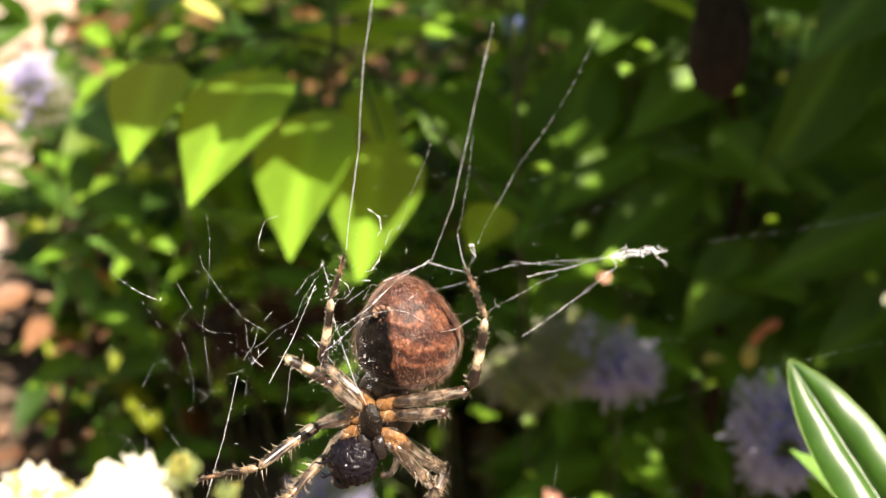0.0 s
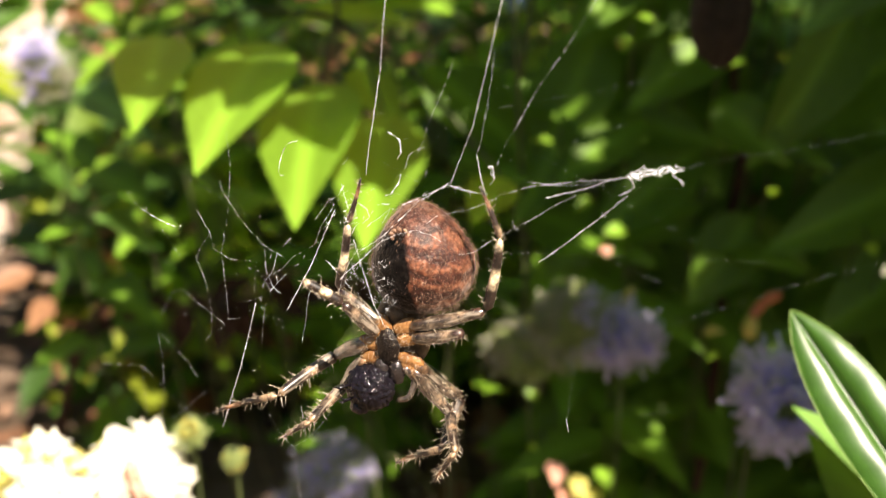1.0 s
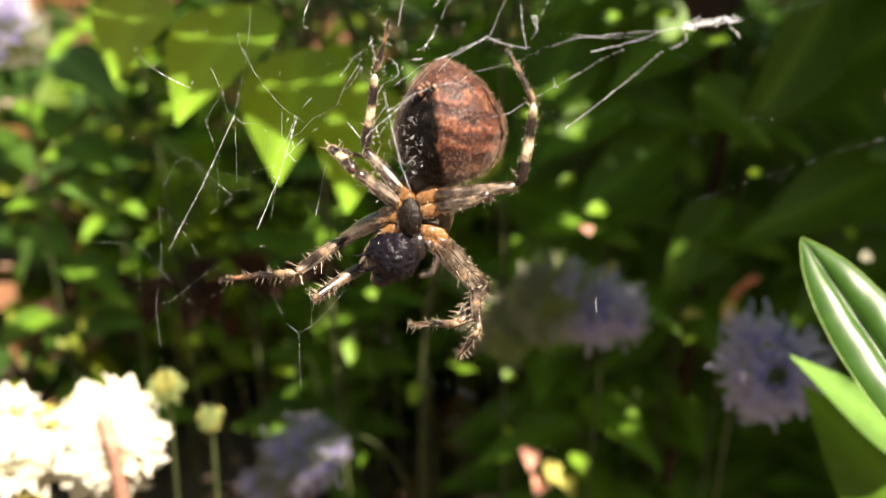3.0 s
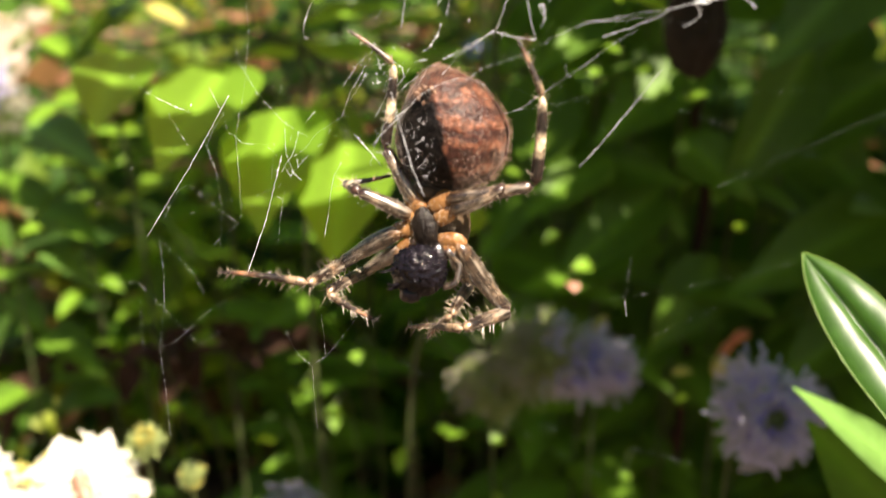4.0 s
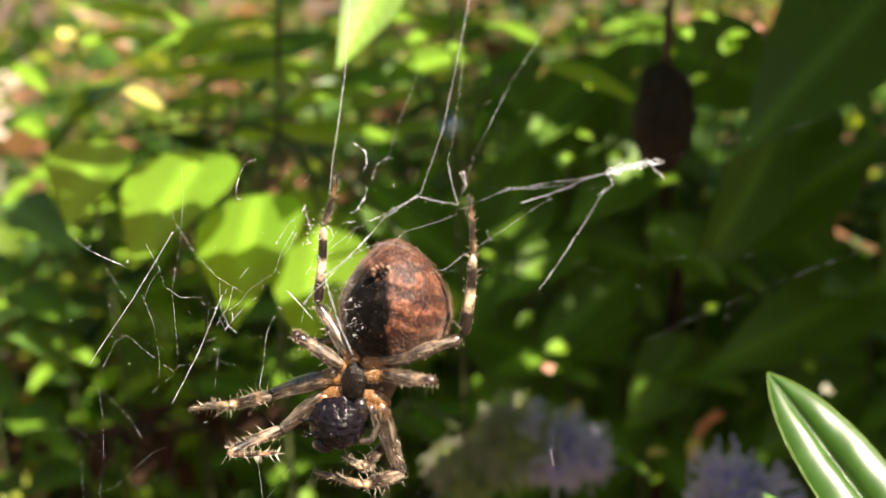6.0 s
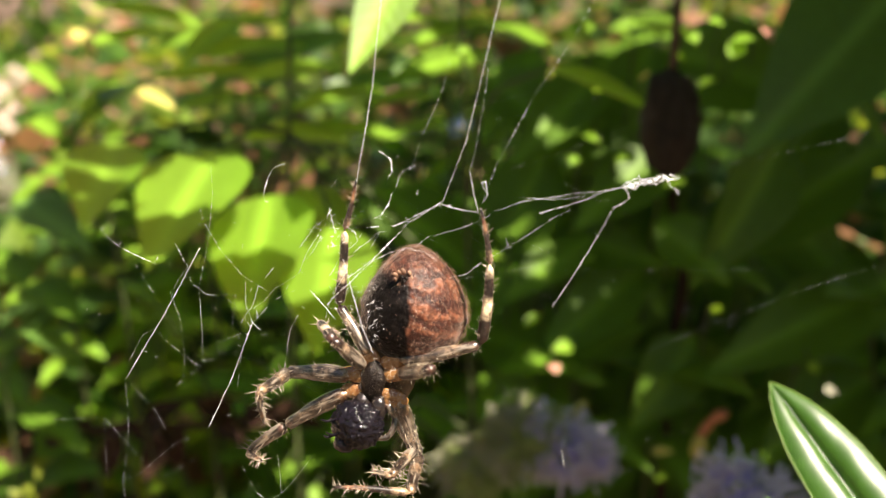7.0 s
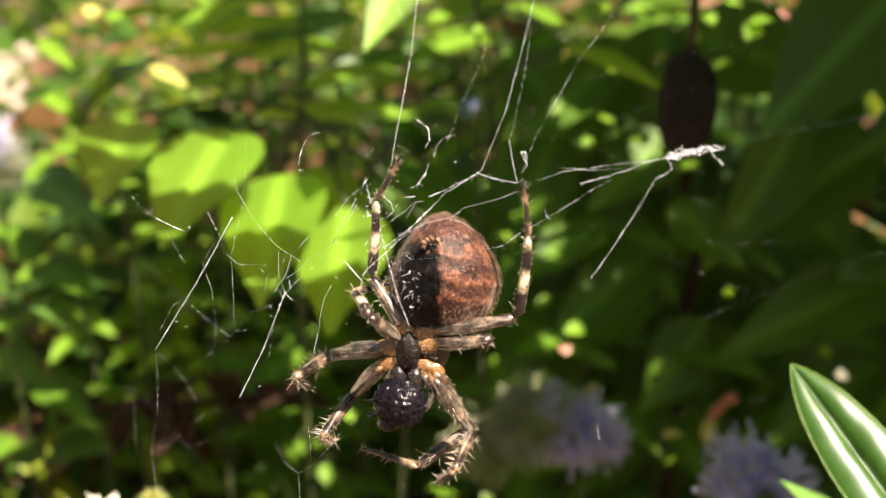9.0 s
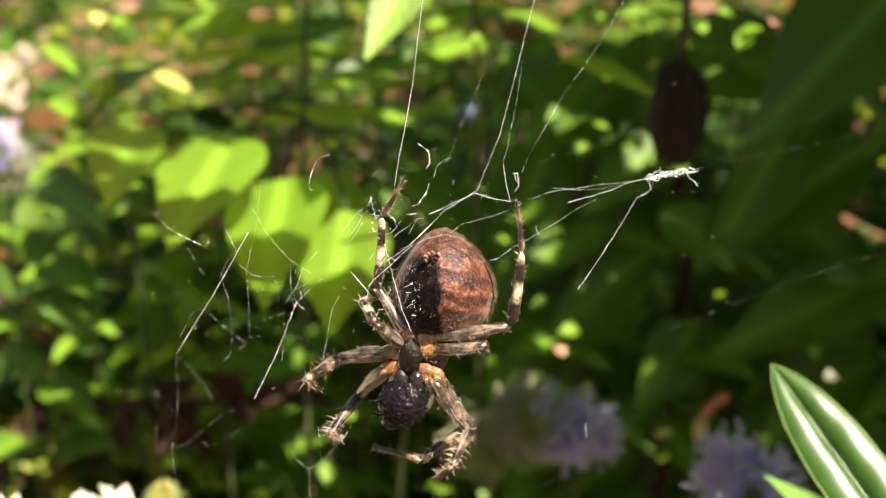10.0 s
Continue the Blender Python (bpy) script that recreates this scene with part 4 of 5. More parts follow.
CREAM, DARK, TAN, RED = (0.66, 0.53, 0.36), (0.020, 0.011, 0.008), (0.088, 0.064, 0.046), (0.065, 0.028, 0.019)
M_ABDOMEN = abdomen_material()
M_FEMUR = leg_material("femur_skin", [(0.0, (0.24, 0.11, 0.036)), (0.06, (0.11, 0.06, 0.03)), (0.16, (0.03, 0.018, 0.012)), (0.3, TAN), (0.42, (0.034, 0.022, 0.016)), (0.55, TAN), (0.68, (0.20, 0.14, 0.095)), (0.8, DARK), (0.92, RED), (1.0, TAN)], 0.25, 0.5, 1.0)
M_TIBIA = leg_material("tibia_skin", [(0.0, RED), (0.12, DARK), (0.3, DARK), (0.38, CREAM), (0.52, CREAM), (0.6, DARK), (0.8, DARK), (0.88, CREAM), (1.0, CREAM)])
M_TIBIA_FRONT = leg_material("front_tibia_skin", [(0.0, RED), (0.12, DARK), (0.3, TAN), (0.4, (0.22, 0.14, 0.085)), (0.5, TAN), (0.62, DARK), (0.8, DARK), (0.9, (0.24, 0.16, 0.095)), (1.0, (0.12, 0.07, 0.04))], 0.35, 0.5)
M_META = leg_material("metatarsus_skin", [(0.0, (0.32, 0.22, 0.14)), (0.16, (0.30, 0.21, 0.13)), (0.26, DARK), (0.52, DARK), (0.6, (0.26, 0.14, 0.075)), (0.72, (0.22, 0.10, 0.05)), (0.85, DARK), (1.0, DARK)])
M_COXA = plain("coxa_amber", (0.16, 0.055, 0.014), (0.48, 0.24, 0.085), 0.14, 1700, 0.9, 0.6, 0.0002)
M_COXA.node_tree.nodes["Principled BSDF"].inputs["Coat Weight"].default_value = 0.7
M_CARAPACE = plain("carapace", (0.06, 0.035, 0.02), (0.20, 0.13, 0.075), 0.5, 800, 0.5, 0.4, 0.0001)
M_STERNUM = plain("sternum", (0.003, 0.002, 0.002), (0.018, 0.012, 0.009), 0.3, 1800, 0.4, 0.8, 0.0002)
M_JAW = plain("jaw_black", (0.008, 0.006, 0.006), (0.03, 0.022, 0.02), 0.22, 900, 0.7, 0.5, 0.0002)
M_PREY = plain("prey_black", (0.003, 0.003, 0.004), (0.012, 0.009, 0.013), 0.11, 1100, 0.3, 0.4, 0.0002)
M_HAIR = plain("pale_hair", (0.11, 0.042, 0.024), (0.56, 0.38, 0.28), 0.35, 2500)
M_SPINE = plain("spine", (0.14, 0.09, 0.05), (0.72, 0.62, 0.48), 0.4, 700)
M_SPINNERET = plain("spinneret_skin", (0.08, 0.035, 0.022), (0.42, 0.25, 0.16), 0.5, 1500, 0.5, 0.5, 0.0001)


def spike(base, d, length, r):
    """A three-sided hair or spine."""
    d = d.normalized()
    a = d.cross(Vector((0.3, 0.8, 0.5))).normalized()
    b = d.cross(a)
    ring = [tuple(base + r * (a * math.cos(q) + b * math.sin(q))) for q in (0, 2.094, 4.189)]
    return [*ring, tuple(base + d * length)], [(0, 1, 3), (1, 2, 3), (2, 0, 3)]


def limb(name, length, profile, material, parent, rng, hairs, spines, spine_len):
    """A leg segment along +z with hairs and spines of its own."""
    pts, radii = [], []
    n = 14
    for i in range(n + 1):
        t = i / n
        j = min(len(profile) - 2, int(t * (len(profile) - 1)))
        q = t * (len(profile) - 1) - j
        r = profile[j] * (1 - q) + profile[j + 1] * q
        end = min(1, math.sqrt(max(0.02, 1 - max(0, (0.06 - t) / 0.06, (t - 0.94) / 0.06) ** 2)))
        pts.append((0.05 * length * math.sin(math.pi * t) * 0.4, 0, length * t))
        radii.append(r * end * MM)
    seg = raw(name, *tube_data(pts, radii, 12), material, parent)
    out = []
    for k in range(hairs + spines):
        t, a = rng.random(), rng.uniform(0, 6.283)
        i = min(n, int(t * n))
        side = Vector((math.cos(a), math.sin(a), 0))
        p = Vector(pts[i]) + Vector((0, 0, (t * n - i) * length / n)) + side * radii[i] * 0.9
        if k < spines:
            out.append(spike(p, side + Vector((0, 0, 0.55)), spine_len * rng.uniform(0.7, 1.2) * MM, 0.045 * MM))
        else:
            out.append(spike(p, side + Vector((0, 0, rng.uniform(0.3, 1.2))), rng.uniform(0.2, 0.5) * MM, 0.016 * MM))
    bristles = raw("bristles", *join(out), M_SPINE, None, False)
    # the bristles are one mesh with their segment
    seg.data.materials.append(M_SPINE)
    bm = bmesh.new()
    bm.from_mesh(seg.data)
    bm.from_mesh(bristles.data)
    bm.faces.ensure_lookup_table()
    for f in bm.faces[len(seg.data.polygons):]:
        f.material_index = 1
    bm.to_mesh(seg.data)
    bm.free()
    old = bristles.data
    bpy.data.objects.remove(bristles)
    bpy.data.meshes.remove(old)
    return seg


LEGS, MOVING = [], []


def add_leg(hip, foot, lengths, thick, rows):
    """hip and coxa foot (x, z), lengths of femur, tibia and metatarsus, thickness, and rows of seconds and the places of
    knee, ankle and tip, all in mm right of, behind and above the breastplate."""
    LEGS.append((hip, foot, lengths, thick, rows))


add_leg((-2.0, -0.9), (-1.1, -0.9), (7.8, 7.6, 7.8), 1.0, [
    (0.0, -7.5, 3.4, -5.3, -10.7, -3.4, -6.4, -17.9, -3.3, -9.4),
    (2.2, -7.5, 3.4, -5.3, -10.7, -3.4, -6.4, -17.9, -3.3, -9.4),
    (3.5, -8.3, 1.6, -5.3, -8.2, -6.0, -4.7, -15.9, -6.8, -5.4),
    (4, -9.1, 1.1, -4.0, -8.8, -6.4, -3.1, -16.3, -7.1, -1.3),
    (5.5, -8.3, 1.2, -5.3, -9.3, -6.0, -2.9, -15.9, -2.5, -5.0),
    (7, -9.3, 1.7, -3.1, -8.6, -5.8, -1.7, -10.0, -0.8, -7.5),
    (9, -8.8, 2.6, -3.9, -8.9, -4.9, -2.9, -10.1, 1.6, -7.1),
    (10.0, -8.8, 2.6, -3.9, -8.9, -4.9, -2.9, -10.1, 1.6, -7.1),
])
add_leg((-2.2, -2.6), (-1.0, -2.2), (8, 6, 5.2), 0.95, [
    (0.0, -6.7, 2.8, -8.7, -7.6, -3.1, -9.0, -11.5, -2.0, -12.3),
    (2.2, -6.7, 2.8, -8.7, -7.6, -3.1, -9.0, -11.5, -2.0, -12.3),
    (3.5, -6.4, 3.9, -8.3, -10.2, -0.5, -9.9, -8.6, 4.4, -10.0),
    (4, -8.3, 4.2, -5.9, -9.4, -1.7, -5.6, -6.0, -0.1, -9.2),
    (5.5, -7.2, 2.5, -8.4, -8.6, -3.2, -7.1, -6.8, 1.0, -9.4),
    (7, -8.3, 0.1, -7.8, -12.4, 1.1, -12.1, -9.3, -2.7, -10.2),
    (9, -6.6, 3.7, -8.2, -7.5, -1.9, -10.0, -7.9, 2.5, -12.6),
    (10.0, -6.6, 3.7, -8.2, -7.5, -1.9, -10.0, -7.9, 2.5, -12.6),
])
add_leg((-0.9, 0.2), (-0.6, -0.1), (5, 4.2, 4.2), 0.8, [
    (0.0, -3.0, -2.7, 3.8, -5.8, -4.2, 6.5, -5.6, -1.2, 3.5),
    (2.2, -3.0, -2.7, 3.8, -5.8, -4.2, 6.5, -5.6, -1.2, 3.5),
    (3.5, -4.2, -2.3, 3.0, -7.1, 0.6, 3.8, -3.9, 3.3, 3.4),
    (5.5, -4.9, -1.7, 2.7, -5.3, 1.9, 0.5, -2.0, -0.2, 2.2),
    (7, -2.6, -3.6, 3.1, -5.5, -0.5, 3.5, -4.5, 2.9, 1.2),
    (9, -2.1, -3.9, 2.9, -4.9, -1.2, 4.4, -2.6, 2.3, 4.1),
    (10.0, -2.1, -3.9, 2.9, -4.9, -1.2, 4.4, -2.6, 2.3, 4.1),
])
add_leg((-0.5, 1.4), (-0.2, 0.9), (5.2, 7.0, 4.8), 0.75, [
    (0.0, -4.7, 0.0, 3.9, -3.4, 0.0, 10.6, -1.5, 0.0, 16.0),
    (2.2, -4.7, 0.0, 3.9, -3.4, 0.0, 10.6, -1.5, 0.0, 16.0),
    (3.5, -3.7, 0.0, 4.9, -3.0, 0.0, 10.8, -2.3, 0.0, 13.8),
    (4, -2.8, 0.0, 7.3, -1.2, 0.0, 10.2, -1.7, 0.0, 14.2),
    (5.5, -3.8, 0.0, 5.4, -3.4, 0.0, 13.0, -2.3, 0.0, 16.6),
    (7, -3.9, 0.0, 5.2, -3.9, 0.0, 12.3, -3.4, 0.0, 15.7),
    (9, -4.0, 0.0, 5.9, -3.4, 0.0, 11.4, -1.9, 0.0, 15.2),
    (10.0, -4.0, 0.0, 5.9, -3.4, 0.0, 11.4, -1.9, 0.0, 15.2),
])
add_leg((2.7, -2.4), (1.5, -2.2), (9, 6, 7), 1.05, [
    (0.0, 5.4, 4.9, -9.5, 5.1, -0.7, -11.4, -0.6, 0.6, -15.2),
    (2.2, 5.4, 4.9, -9.5, 5.1, -0.7, -11.4, -0.6, 0.6, -15.2),
    (3.5, 6.1, 4.4, -9.5, 4.6, -1.4, -9.9, -1.5, 1.7, -11.6),
    (4, 5.3, 2.9, -10.5, 2.5, -2.3, -9.5, -3.8, 0.8, -10.2),
    (5.5, 4.2, 1.7, -11.1, 1.4, -3.1, -9.0, -3.7, 1.3, -10.8),
    (7, 4.0, 4.1, -10.4, 4.8, -1.9, -10.5, -2.0, -3.8, -10.6),
    (8, 4.5, 4.2, -11.6, 1.2, -0.8, -12.4, -5.7, -0.8, -10.9),
    (9.5, 5.9, 4.2, -10.8, 0.7, 1.3, -13.3, -5.4, 4.6, -14.3),
    (10.0, 5.9, 4.2, -10.8, 0.7, 1.3, -13.3, -5.4, 4.6, -14.3),
])
add_leg((2.4, -2.9), (1.3, -2.8), (6.6, 5.4, 4.6), 0.9, [
    (0.0, 5.4, 1.0, -8.7, 7.3, -4.0, -9.4, 5.0, -3.6, -13.3),
    (2.2, 5.4, 1.0, -8.7, 7.3, -4.0, -9.4, 5.0, -3.6, -13.3),
    (3.5, 5.6, 2.0, -8.4, 6.7, -3.0, -10.1, 4.6, -1.8, -14.0),
    (4, 1.8, 4.0, -8.2, 1.4, -1.4, -8.4, -1.9, 0.1, -11.2),
    (5.5, 2.3, 3.5, -8.5, 1.5, -1.8, -8.1, -1.6, 1.4, -9.1),
    (9, 6.2, 0.2, -8.3, 5.7, -5.0, -9.5, 3.5, -2.4, -12.6),
    (10.0, 6.2, 0.2, -8.3, 5.7, -5.0, -9.5, 3.5, -2.4, -12.6),
])
add_leg((2.5, 0.3), (1.5, -0.2), (5.2, 2.9, 2.2), 0.8, [
    (0.0, 7.4, -1.1, 1.5, 4.9, -0.4, 0.3, 3.0, 0.2, -0.6),
    (2.2, 7.4, -1.1, 1.5, 4.9, -0.4, 0.3, 3.0, 0.2, -0.6),
    (3.5, 7.4, -0.4, 2.1, 5.0, 0.8, 0.8, 3.2, 1.7, -0.0),
    (5.5, 7.5, -1.3, 0.3, 5.0, -0.3, -0.6, 3.2, 0.6, -1.6),
    (7, 5.6, -3.5, 2.3, 3.9, -1.7, 0.9, 2.5, -0.2, 0.1),
    (9, 7.5, -0.8, 1.2, 4.9, 0.1, 0.6, 3.1, 0.9, -0.5),
    (10.0, 7.5, -0.8, 1.2, 4.9, 0.1, 0.6, 3.1, 0.9, -0.5),
])
add_leg((2.3, 1.5), (1.2, 0.9), (7.5, 7.3, 5.0), 0.8, [
    (0.0, 9.8, 0.0, 3.6, 10.8, 0.0, 10.5, 9.2, 0.0, 15.1),
    (2.2, 9.8, 0.0, 3.6, 10.8, 0.0, 10.5, 9.2, 0.0, 15.1),
    (3.5, 9.4, 0.0, 2.1, 10.6, 0.0, 8.4, 8.6, 0.0, 12.7),
    (4, 9.5, 0.0, 1.6, 11.2, 0.0, 7.9, 10.0, 0.0, 13.6),
    (5.5, 9.3, 0.0, 4.5, 9.5, 0.0, 12.1, 8.9, 0.0, 16.9),
    (7, 9.4, 0.0, 4.1, 9.2, 0.0, 11.3, 7.6, 0.0, 16.9),
    (9, 9.3, 0.0, 3.2, 10.1, 0.0, 11.0, 9.3, 0.0, 15.0),
    (10.0, 9.3, 0.0, 3.2, 10.1, 0.0, 11.0, 9.3, 0.0, 15.0),
])


def leg_joints(hip, lengths, rows, t):
    """Hip, knee, ankle and tip in mm at t; the limbs keep their length."""
    i = max(k for k in range(len(rows)) if rows[k][0] <= t + 1e-6)
    a, b = rows[i], rows[min(i + 1, len(rows) - 1)]
    q = 0 if b[0] == a[0] else (t - a[0]) / (b[0] - a[0])
    q = q * q * (3 - 2 * q)
    spots = [Vector(a[k:k + 3]).lerp(Vector(b[k:k + 3]), q) for k in (1, 4, 7)]
    joints = [Vector((hip[0], -0.9, hip[1]))]
    for spot, length in zip(spots, lengths):
        joints.append(joints[-1] + (spot - joints[-1]).normalized() * length)
    return joints


def limb_pose(a, b, length):
    z = (b - a).normalized()
    x = Vector((0, 1, 0)).cross(z)
    x = (x if x.length > 0.05 else Vector((1, 0, 0)).cross(z)).normalized()
    m = Matrix((x, z.cross(x), z)).transposed().to_4x4()
    m.translation = a * MM
    return m


def build_spider():
    rng = random.Random(41)
    body = empty("garden_spider", HOME, "brown garden spider head down in its web, with banded hairy legs", "spider")
    # abdomen: an egg, broad towards the waist
    v, f = blob((0, 0, 0), (4.75 * MM, 4.6 * MM, 5.25 * MM), rough=0.035, seed=2, seg=48, rings=32, freq=2.0)
    v = [(x * (1 - 34 * z - 22 * max(0, z)), y, z) for x, y, z in v]
    ab = raw("abdomen", v, f, M_ABDOMEN, body)
    ab.matrix_basis = pose(2.9 * MM, 2.0 * MM, 7.2 * MM, 0, -4, 20)
    MOVING.append((ab, [(t, pose(x * MM, 2.0 * MM, z * MM, 0, a, 20 + b)) for t, x, z, a, b in ((0.0, 2.9, 7.2, -4, 0), (2.2, 2.9, 7.2, -4, 0), (3.5, 2.9, 7.0, -4, 2), (4.5, 2.8, 6.4, -3, 4), (7.0, 2.5, 5.8, -3, 5), (10.0, 2.5, 5.8, -3, 5))]))
    hairs = []
    for _ in range(15000):
        i = rng.randrange(len(v))
        if -0.0042 < v[i][0] < -0.0007 and v[i][1] < 0 and v[i][2] < 0.0034 and rng.random() < 0.94:
            continue
        p = Vector(v[i]) + Vector((rng.uniform(-1, 1), rng.uniform(-1, 1), rng.uniform(-1, 1))) * 0.3 * MM
        nrm = Vector((p.x / 5.65 ** 2, p.y / 4.9 ** 2, p.z / 5.75 ** 2)).normalized()
        hairs.append(spike(p, nrm * 0.55 + Vector((0, 0, -0.9)) + Vector((rng.uniform(-1, 1), rng.uniform(-1, 1), rng.uniform(-1, 1))) * 0.4, rng.uniform(0.18, 0.42) * MM, 0.010 * MM))
    fur = raw("fur", *join(hairs), M_HAIR, ab, False)
    tagged(fur, "fine pale hairs", kind="stuff")
    for k in range(9):
        c = k * 0.698 + rng.uniform(-0.2, 0.2)
        x, z, r = 0.72 * math.cos(c), 0.62 * math.sin(c), rng.uniform(0.16, 0.3)
        t = Euler((0.9, rng.uniform(-0.5, 0.5), c)).to_matrix()
        raw("spinneret", *blob((x * MM, -0.1 * MM, z * MM), (r * 0.8 * MM, r * 1.3 * MM, r * 0.8 * MM), t, 0.5, x + 3, 12, 8, 2.0), M_SPINNERET, ab).matrix_basis = pose(-1.6 * MM, -2.9 * MM, 3.6 * MM)
    for x, z in ((-0.18, 0.1), (0.2, 0.05), (0.0, -0.25)):
        raw("spinneret", *blob((x * MM, -0.15 * MM, z * MM), (0.22 * MM, 0.4 * MM, 0.22 * MM), None, 0.4, x + 5, 12, 8, 2.0), M_STERNUM, ab).matrix_basis = pose(-1.6 * MM, -2.9 * MM, 3.6 * MM)
    raw("carapace", *blob((0.3 * MM, 2.3 * MM, -1.0 * MM), (2.9 * MM, 1.9 * MM, 3.9 * MM), None, 0.05, 5, 24, 16), M_CARAPACE, body)
    raw("sternum", *blob((0.1 * MM, -0.85 * MM, -0.9 * MM), (1.15 * MM, 0.75 * MM, 1.9 * MM), None, 0.12, 6, 20, 14), M_STERNUM, body)
    raw("waist", *blob((0.7 * MM, 0.3 * MM, 1.9 * MM), (1.0 * MM, 0.8 * MM, 0.9 * MM), None, 0.1, 7, 14, 10), M_CARAPACE, body)
    for s in (-1, 1):
        raw("jaw", *blob(((0.1 + s * 0.75) * MM, -0.9 * MM, -3.5 * MM), (0.8 * MM, 0.8 * MM, 1.35 * MM), None, 0.1, 8 + s, 16, 10), M_JAW, body)
        palp = [Vector((0.3 + s * 1.3, -0.9, -2.9)), Vector((0.3 + s * 2.2, -0.8, -4.2)), Vector((0.3 + s * 1.9, -1.6, -5.6)), Vector((0.3 + s * 0.9, -2.0, -5.9))]
        line = smooth_line(palp, 5)
        pieces = [tube_data([p * MM for p in line], [(0.42 - 0.2 * i / len(line)) * MM for i in range(len(line))], 9)]
        pieces += [spike(p * MM, Vector((rng.uniform(-1, 1), rng.uniform(-1, 1), rng.uniform(-1, 1))), 0.8 * MM, 0.03 * MM) for p in line for _ in range(5)]
        raw("palp", *join(pieces), M_FEMUR, body)
    # pale bristles between the hips
    fringe = []
    for _ in range(420):
        p = Vector((rng.uniform(-2.6, 3.0), -rng.uniform(0.7, 1.4), rng.uniform(-3.6, 1.6)))
        fringe.append(spike(p * MM, Vector((rng.gauss(0, 0.6), -0.7, rng.gauss(-0.2, 0.6))), rng.uniform(0.25, 0.6) * MM, 0.011 * MM))
    tagged(raw("chest_hair", *join(fringe), M_SPINE, body, False), kind="stuff")
    times = [k * 0.25 for k in range(41)]
    for hip, foot, lengths, thick, rows in LEGS:
        d = Vector((hip[0] - foot[0], 0, hip[1] - foot[1])).normalized()
        mid = Vector(((hip[0] + foot[0]) / 2, -0.55, (hip[1] + foot[1]) / 2))
        t = d.to_track_quat("Z", "Y").to_matrix()
        leg = raw("leg", *blob(mid * MM, (0.5 * MM, 0.8 * MM, 1.35 * MM), t, 0.2, hip[0], 20, 14, 1.2), M_COXA, body)
        tagged(leg, "amber hip with a banded, bristly leg")
        segs = []
        for name, L, prof, mat, hairs, spines, sl in (("femur", lengths[0], (0.62, 0.85, 0.8, 0.62, 0.6), M_FEMUR, 170, 8, 0.7), ("tibia", lengths[1], (0.6, 0.62, 0.55, 0.5, 0.42), M_TIBIA_FRONT if thick > 0.85 else M_TIBIA, 150, 34 if thick > 0.85 else 9, 1.1 if thick > 0.85 else 0.8), ("metatarsus", lengths[2], (0.4, 0.33, 0.26, 0.2, 0.12), M_META, 100, 26 if thick > 0.85 else 7, 0.85 if thick > 0.85 else 0.6)):
            segs.append(limb(name, L * MM, [p * thick for p in prof], mat, leg, rng, hairs, spines, sl))
        for k, seg in enumerate(segs):
            out = []
            for t in times:
                j = leg_joints(hip, lengths, rows, t)
                out.append((t, limb_pose(j[k], j[k + 1], lengths[k])))
            MOVING.append((seg, out))
    return body


def build_prey():
    thing = empty("insect_prey", HOME, "crumpled shiny black insect held in the jaws of the spider", "insect")
    rng = random.Random(12)
    raw("carcass", *blob((0, 0, 0), (2.35 * MM, 1.9 * MM, 2.2 * MM), None, 0.16, 9, 64, 44, 3.6), M_PREY, thing)
    raw("head", *blob((-0.8 * MM, -0.7 * MM, -1.6 * MM), (1.0 * MM, 1.0 * MM, 0.9 * MM), None, 0.2, 10, 20, 14), M_PREY, thing)
    for _ in range(5):
        p = Vector((rng.uniform(-1.8, 1.8), -1.3, rng.uniform(-2.2, 1.5)))
        q = p + Vector((rng.uniform(-1.5, 1.5), -0.6, rng.uniform(-1.2, 0.4)))
        raw("insect_leg", *tube_data([p * MM, (p + q) / 2 * MM + Vector((0, -0.4 * MM, 0)), q * MM], [0.14 * MM, 0.12 * MM, 0.07 * MM], 6), M_PREY, thing)
    return thing


SPIDER, PREY = build_spider(), build_prey()


# ---------------------------------------------------------------- web
def silk_material():
    k = Mat("silk", 0.3, 1.0)
    k.colour(k.ramp(k.noise(1200, 2), [(0.3, (0.86, 0.89, 0.95)), (0.7, (0.96, 0.97, 1.0))]))
    return k.thin((0.97, 0.98, 1.0), 0.12).m


M_SILK = silk_material()
